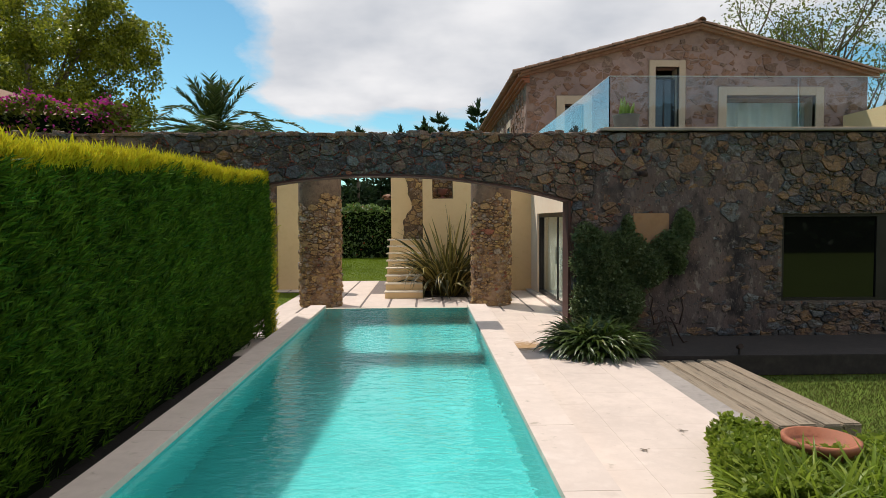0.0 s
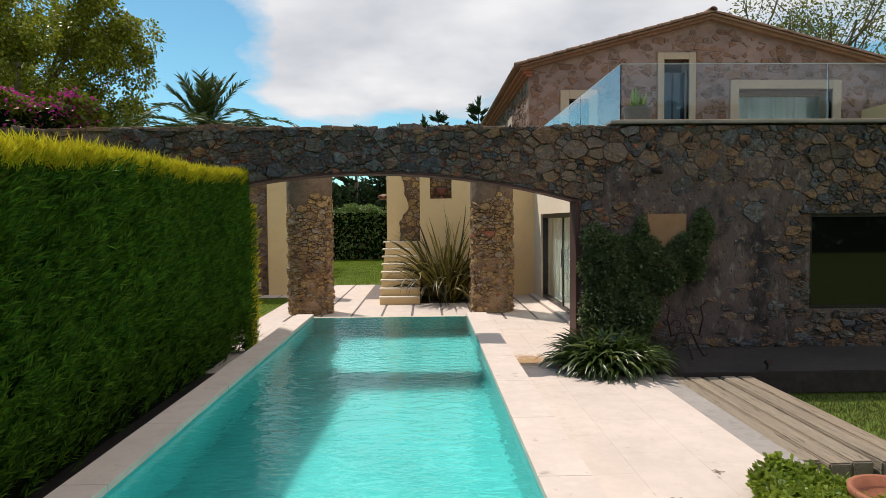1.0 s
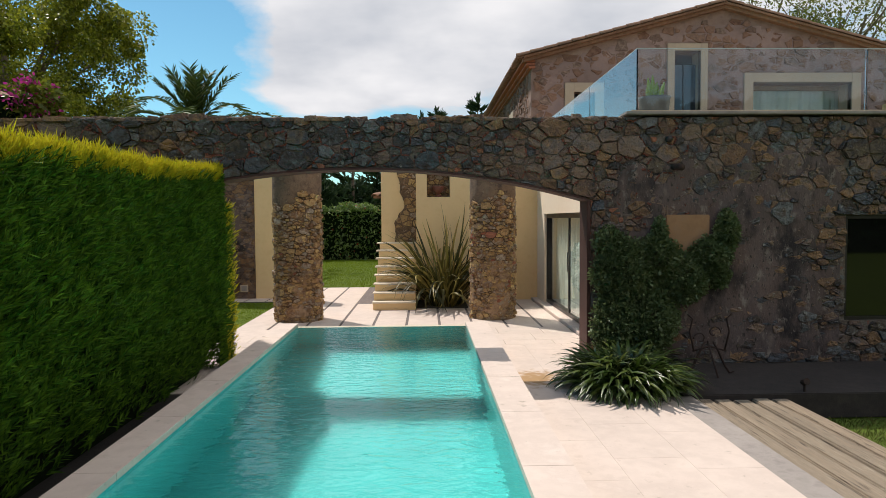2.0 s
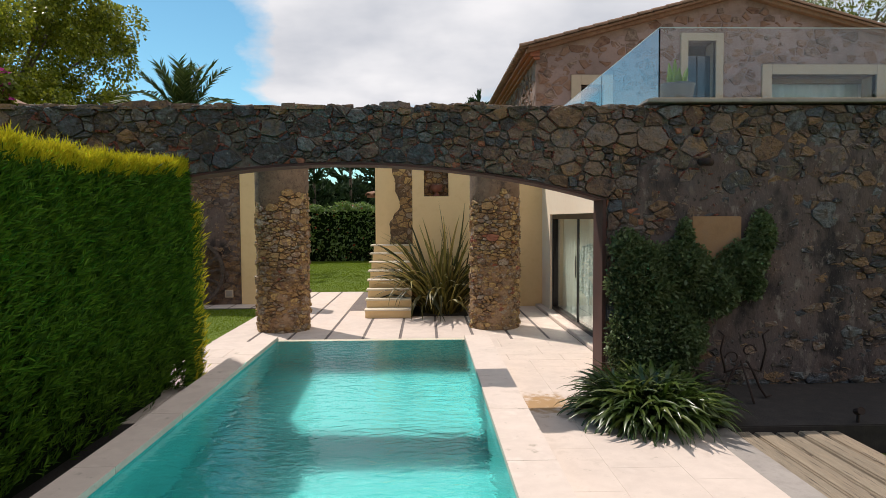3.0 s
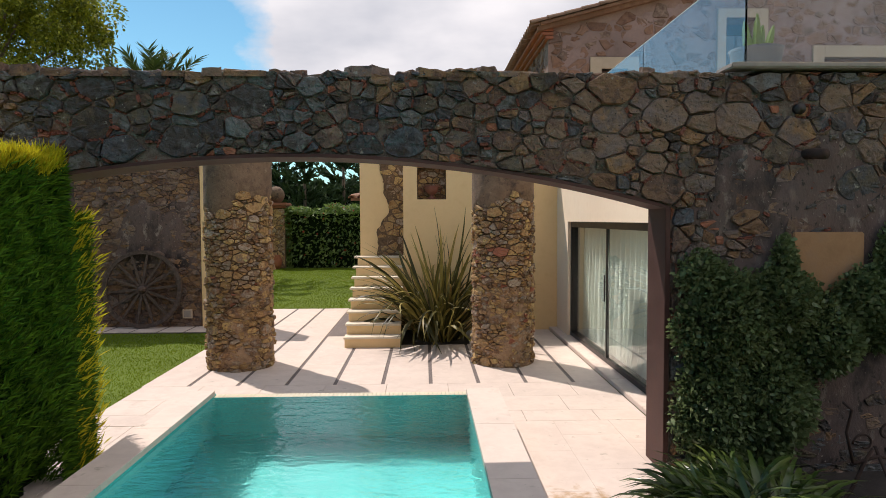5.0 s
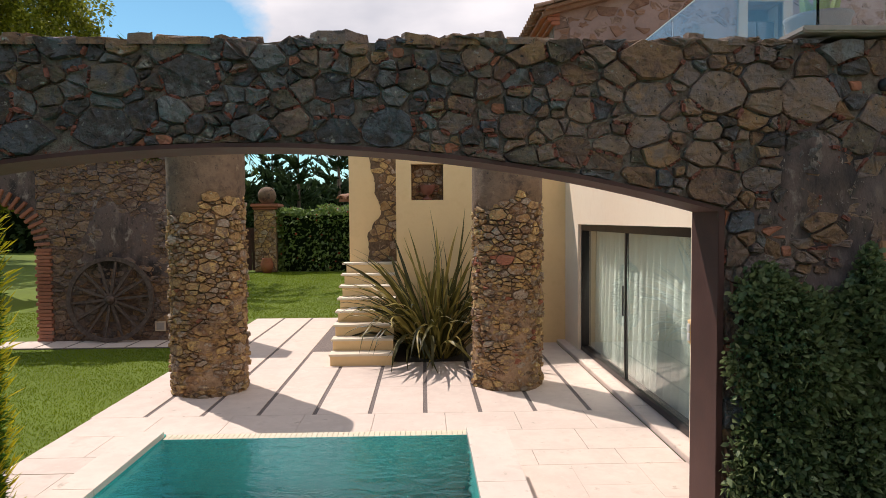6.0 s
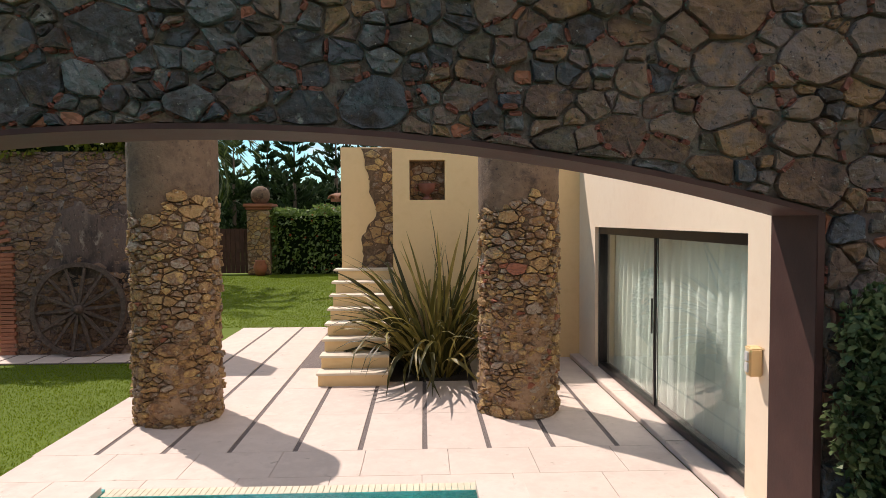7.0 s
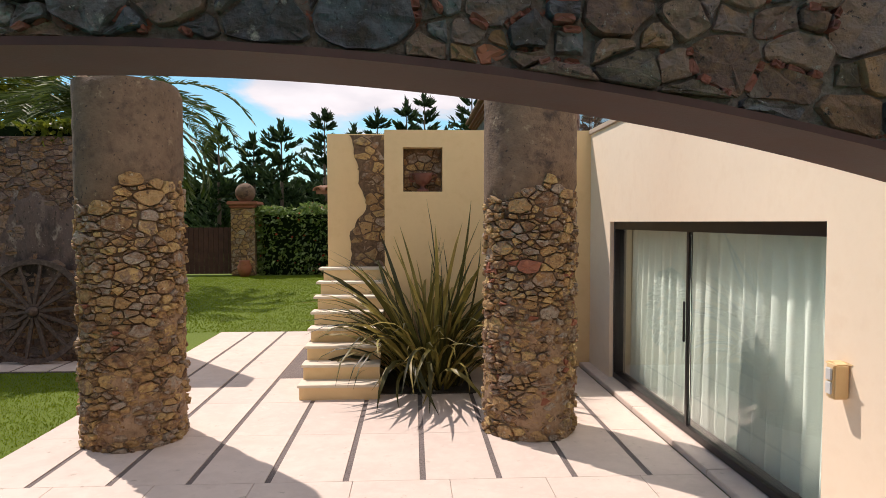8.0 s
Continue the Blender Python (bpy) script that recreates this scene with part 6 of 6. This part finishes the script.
def chip(q):
    return small(q) and -6.5 < q[0][0] < 3.4 and srng.random() < 0.2


def browner(q):
    if q[0][0] > 1.9:
        return srng.random() < 0.55
    return srng.random() < max(0.12, min(0.88, 0.5 + 0.28 * (q[0][0] + 0.2))) or q[0][0] < -5.5 and srng.random() < 0.6


red_chips, brown_cells, grey_cells = [], [], []
for q in field_cells:
    (red_chips if chip(q) else brown_cells if browner(q) else grey_cells).append(q)
# slivers of old brick pushed into the joints between the large stones
slivers = []
for c, poly in grey_cells + brown_cells:
    if not -6.2 < c[0] < 3.0 or c[1] < 1.9:
        continue
    for p, q in zip(poly, poly[1:] + poly[:1]):
        ln = math.hypot(q[0] - p[0], q[1] - p[1])
        if ln < 0.09 or srng.random() > 0.26:
            continue
        tx, ty = (q[0] - p[0]) / ln, (q[1] - p[1]) / ln
        a, w_ = srng.uniform(0.05, 0.2) * ln, srng.uniform(0.010, 0.017)
        while a < 0.85 * ln:
            e = min(a + srng.uniform(0.03, 0.075), 0.95 * ln)
            if e - a > 0.02:
                quad = [(p[0] + tx * t - ty * w_ * sg, p[1] + ty * t + tx * w_ * sg) for t, sg in ((a, -1), (e, -1), (e, 1), (a, 1))]
                if max(k[1] for k in quad) < WALL_TOP - 0.03 and (c[0] > ARCH_R or c[0] < ARCH_L or min(k[1] - arch_z(k[0]) for k in quad) > 0.015):
                    slivers.append((((quad[0][0] + quad[2][0]) / 2, (quad[0][1] + quad[2][1]) / 2), quad))
            a = e + 0.008
lay_stones(arch_wall, slivers, face_wall(0.02), lambda c: -4.9 < c[0] < 1.9, sliver_mat, sliver_mat, srng, 0.0005, 0.034, name="brick_sliver", rest="sliver_rest")
lay_stones(arch_wall, red_chips, face_wall(0.02), lambda c: c[0] > -4.9, brick_mat, brick_mat, srng, 0.003, 0.018, name="brick_chip", rest="brick_rest")
for bunch, near_mat, far_mat in ((grey_cells, stone_dark, stone_dark_far), (brown_cells, stone_brown, stone_brown_far)):
    lay_stones(arch_wall, [q for q in bunch if -4.9 < q[0][0] < 1.9], face_wall(0.02), lambda c: True, near_mat, far_mat, srng, 0.006, 0.036)
    lay_stones(right_wall, [q for q in bunch if q[0][0] >= 1.9], face_wall(0.02), lambda c: c[0] < 5.9 and c[1] > 1.9 or 4.6 < c[0] < 5.3, near_mat, far_mat, srng, 0.006, 0.034)
    lay_stones(left_wall, [q for q in bunch if q[0][0] <= -4.9], face_wall(0.02), lambda c: True, near_mat, far_mat, srng, 0.006, 0.034)
caps = cells(-10.5, 2.15, -0.03, WALL_T + 0.02, 0.26, 0.24, srng, 0.36)
cap_row = thing("wall_cap", "uneven flat capping stones along the wall top", "capping", kind="structure")
lay_stones(cap_row, caps, lambda u, v, h: (u, v, WALL_TOP - 0.03 + h), lambda c: True, stone_brown, stone_brown_far, srng, 0.008, 0.055)


def render_field(u, v):
    d = max(abs(u - 3.55) / 1.6, abs(v - 1.35) / 1.55)
    return 1.05 - d * 1.0


render_sheet("old_render_coat", old_render, 1.75, 5.15, 0.05, 3.1, face_wall(0.014), render_field, arch_wall, 0.045, 0.036, label="patchy grey weathered render")

# columns
for ci, (cx, cy, cr, ctop) in enumerate(COLUMNS):
    col = thing("stone_column", "thick round rubble column with render left on its upper part" if ci == 0 else "thick round rubble column set with red brick chips", "column")
    def crest(u, ctop=ctop, ci=ci):
        return ctop - 0.05 - 0.07 * math.sin(u * 1.7 + 0.4) + 0.09 * noise.noise((u * 4.0, 3.0 + ci, 0.5)) + 0.05 * noise.noise((u * 11.0, 6.0, ci))
    b = lathe([(0.0, -0.03), (cr - 0.018, -0.03), (cr - 0.018, 2.2), (cr - 0.024, ctop - 0.3), (cr - 0.028, ctop), (cr - 0.12, ctop - 0.03), (0.0, ctop - 0.08)], (cx, cy, 0), 48)
    for v in b.verts:
        if v.co.z > ctop - 0.2:
            a = (math.atan2(v.co.y - cy, v.co.x - cx) + math.pi / 2 + math.pi) % (2 * math.pi) - math.pi
            v.co.z += crest(a * cr) - ctop
    part("core", b, mortar, col, smooth=True)

    def wrap(u, v, h, cx=cx, cy=cy, cr=cr):
        a = -math.pi / 2 + u / cr
        r = cr - 0.022 + h
        return (cx + r * math.cos(a), cy + r * math.sin(a), v)
    half = math.pi * cr
    cc = rubble(-half, half, -0.02, 2.62, ((0.09, 0.125, 12), (0.055, 0.08, 60), (0.03, 0.048, 220), (0.016, 0.026, 300)), srng, 0.62, 0.84)
    edge_z = lambda u: 2.42 + 0.12 * math.sin(u * 3.1 + ci) + 0.06 * math.sin(u * 9)
    near_col = [q for q in cc if abs(q[0][0]) < half * 0.56 and q[0][1] < edge_z(q[0][0])]
    rest_col = [q for q in cc if abs(q[0][0]) >= half * 0.56 and q[0][1] < edge_z(q[0][0])]
    # red brick chips among the stones
    chips = [q for q in near_col if srng.random() < (0.10 if ci else 0.015) and 0.25 < q[0][1] < 1.75]
    plain = [q for q in near_col if q not in chips]
    lay_stones(col, sorted(plain, key=lambda q: -abs(max(p[0] for p in q[1]) - min(p[0] for p in q[1]))), wrap, lambda c: True, stone_col, stone_col_far, srng, 0.006, 0.042)
    lay_stones(col, chips, wrap, lambda c: True, brick_mat, brick_mat, srng, 0.006, 0.036, name="brick_chip", rest="brick_rest")
    lay_stones(col, rest_col, wrap, lambda c: False, stone_col, stone_col_far, srng, 0.006, 0.042)
    render_sheet("mortar_smear", col_smear, -half, half, 0.0, 1.55, wrap, lambda u, v: min(0.16, 0.25 * (1.2 - v)) + (0.05 if ci else -0.03), col, 0.028, 0.040, "pinkish lime mortar smeared over the stones")
    render_sheet("render_coat", col_render, -half, half, 2.1, ctop, wrap, lambda u, v: min((v - edge_z(u)) * 3.0 + 0.25, (crest(u) - v) * 8.0 + 0.5), col, 0.04, 0.035, "brown weathered render")

# wheel wall masonry
ww = rubble(-7.55, -5.03, -0.03, WW_TOP, ((0.10, 0.15, 14), (0.06, 0.09, 50), (0.03, 0.05, 110)), srng, 0.6)
lay_stones(wheel_wall, ww, face_wall(WW_Y), lambda c: c[1] > 2.4 or c[0] < -6.8, stone_brown, stone_brown_far, srng, 0.004, 0.026)
render_sheet("old_render_coat", old_render, -7.6, -5.03, 0.0, 3.4, face_wall(WW_Y - 0.004), lambda u, v: 1.0 - max(abs(u + 6.0) / 0.8, abs(v - 1.9) / 0.7), wheel_wall, 0.05, 0.036)
bme = bpy.data.meshes.new("brick")
bb = box((-0.14, -0.03, -0.03), (0.14, 0.25, 0.03), 0.006)
bb.to_mesh(bme)
bb.free()
bme.materials.append(brick_mat)
gm, gr = (GX0 + GX1) / 2, (GX1 - GX0) / 2
for i in range(26):
    a = math.pi * (0.02 + 0.96 * i / 25)
    p = (gm + (gr + 0.10) * math.cos(a), WW_Y - 0.02, 1.75 + (0.95 + 0.10) * math.sin(a))
    piece("brick", bme, wheel_wall, Matrix.Translation(p) @ Matrix.Rotation(-a, 4, "Y"))
for i in range(26):
    piece("brick", bme, wheel_wall, Matrix.Translation((GX1 + 0.10 + 0.03 * (i % 2), WW_Y - 0.02, 0.03 + 0.067 * i)))

# bare stone strip in the end wall, and the back of the niche
strip_edge = lambda z: -1.34 + 0.10 * math.sin(z * 2.7 + 0.9) + 0.16 * noise.noise((z * 2.3, 4.0, 0.0)) + 0.05 * noise.noise((z * 9.0, 1.0, 0.0))
es = [q for q in cells(-1.55, -0.86, 1.44, 3.47, 0.17, 0.13, srng, 0.40) if min(p[0] for p in q[1]) > strip_edge(q[0][1]) - 0.03]
zz = [1.441 + 0.0676 * k for k in range(31)]
part("bare_mortar", prism([(strip_edge(z), z) for z in zz] + [(-0.865, zz[-1]), (-0.865, zz[0])], 7.888, 7.899, "y"), mortar, end_wall, "bare mortar between the stones")
lay_stones(end_wall, es, face_wall(7.90), lambda c: True, stone_col, stone_col_far, srng, 0.008, 0.028)
part("niche_back", box((NICHE[0] + 0.002, PERP_Y + 0.245, NICHE[2] + 0.002), (NICHE[1] - 0.002, PERP_Y + 0.33, NICHE[3] - 0.002)), mortar, niche_wall)
lay_stones(niche_wall, cells(NICHE[0], NICHE[1], NICHE[2], NICHE[3], 0.14, 0.10, srng), face_wall(PERP_Y + 0.245), lambda c: True, stone_col, stone_col_far, srng, 0.008, 0.02)

# gable masonry of the farmhouse
house_stone = mat("house_stone", [(0.10, 0.045, 0.03), (0.22, 0.12, 0.08), (0.28, 0.16, 0.11), (0.15, 0.095, 0.075), (0.36, 0.25, 0.19)], scale=9, rough=0.9, bump=0.6, bscale=34, rnd=0.6, spread=0.3)
house_stone_far = mat("house_stone_rest", [(0.10, 0.045, 0.03), (0.22, 0.12, 0.08), (0.28, 0.16, 0.11), (0.15, 0.095, 0.075), (0.36, 0.25, 0.19)], scale=9, rough=0.9, bump=0.6, bscale=34, rnd=0.6, island=True, spread=0.3)
gc = []
for c, p in cells(HX0, HX1, 3.3, HPEAK - 0.1, 0.27, 0.19, srng, 0.42):
    if c[1] > gable_z(c[0]) - 0.16 or max(q[1] for q in p) > gable_z(c[0]) + 0.02:
        continue
    ok = p
    for o, w_ in zip(OPEN, (0.19, 0.25, 0.25)):
        ok = clip_out(ok, (o[0] - w_, o[1] + w_, o[2] - 0.1, o[3] + w_)) if ok else None
    if ok and srng.random() < 0.78:
        gc.append(((sum(a[0] for a in ok) / len(ok), sum(a[1] for a in ok) / len(ok)), ok))
lay_stones(house, gc, face_wall(HY0 + 0.02), lambda c: True, house_stone, house_stone_far, srng, 0.012, 0.03)
sc = cells(HY0 + 0.1, HY0 + 9.0, 3.3, HEAVE - 0.1, 0.3, 0.2, srng, 0.42)
lay_stones(house, sc, lambda u, v, h: (HX0 + 0.02 - h, u, v), lambda c: False, house_stone, house_stone_far, srng, 0.02, 0.03, rest="side_rubble")
render_sheet("old_render_coat", mat("pink_render", [(0.22, 0.145, 0.125), (0.30, 0.205, 0.18), (0.26, 0.19, 0.18)], scale=4, rough=0.94, bump=0.5, bscale=34, big=0.9, spread=0.4), HX0 + 0.3, HX1 - 0.2, 3.4, 7.2, face_wall(HY0 + 0.018), lambda u, v: 0.25 if not any(o[0] - 0.3 < u < o[1] + 0.3 and v < o[3] + 0.3 for o in OPEN) and v < gable_z(u) - 0.25 else -2.0, house, 0.09, 0.022)
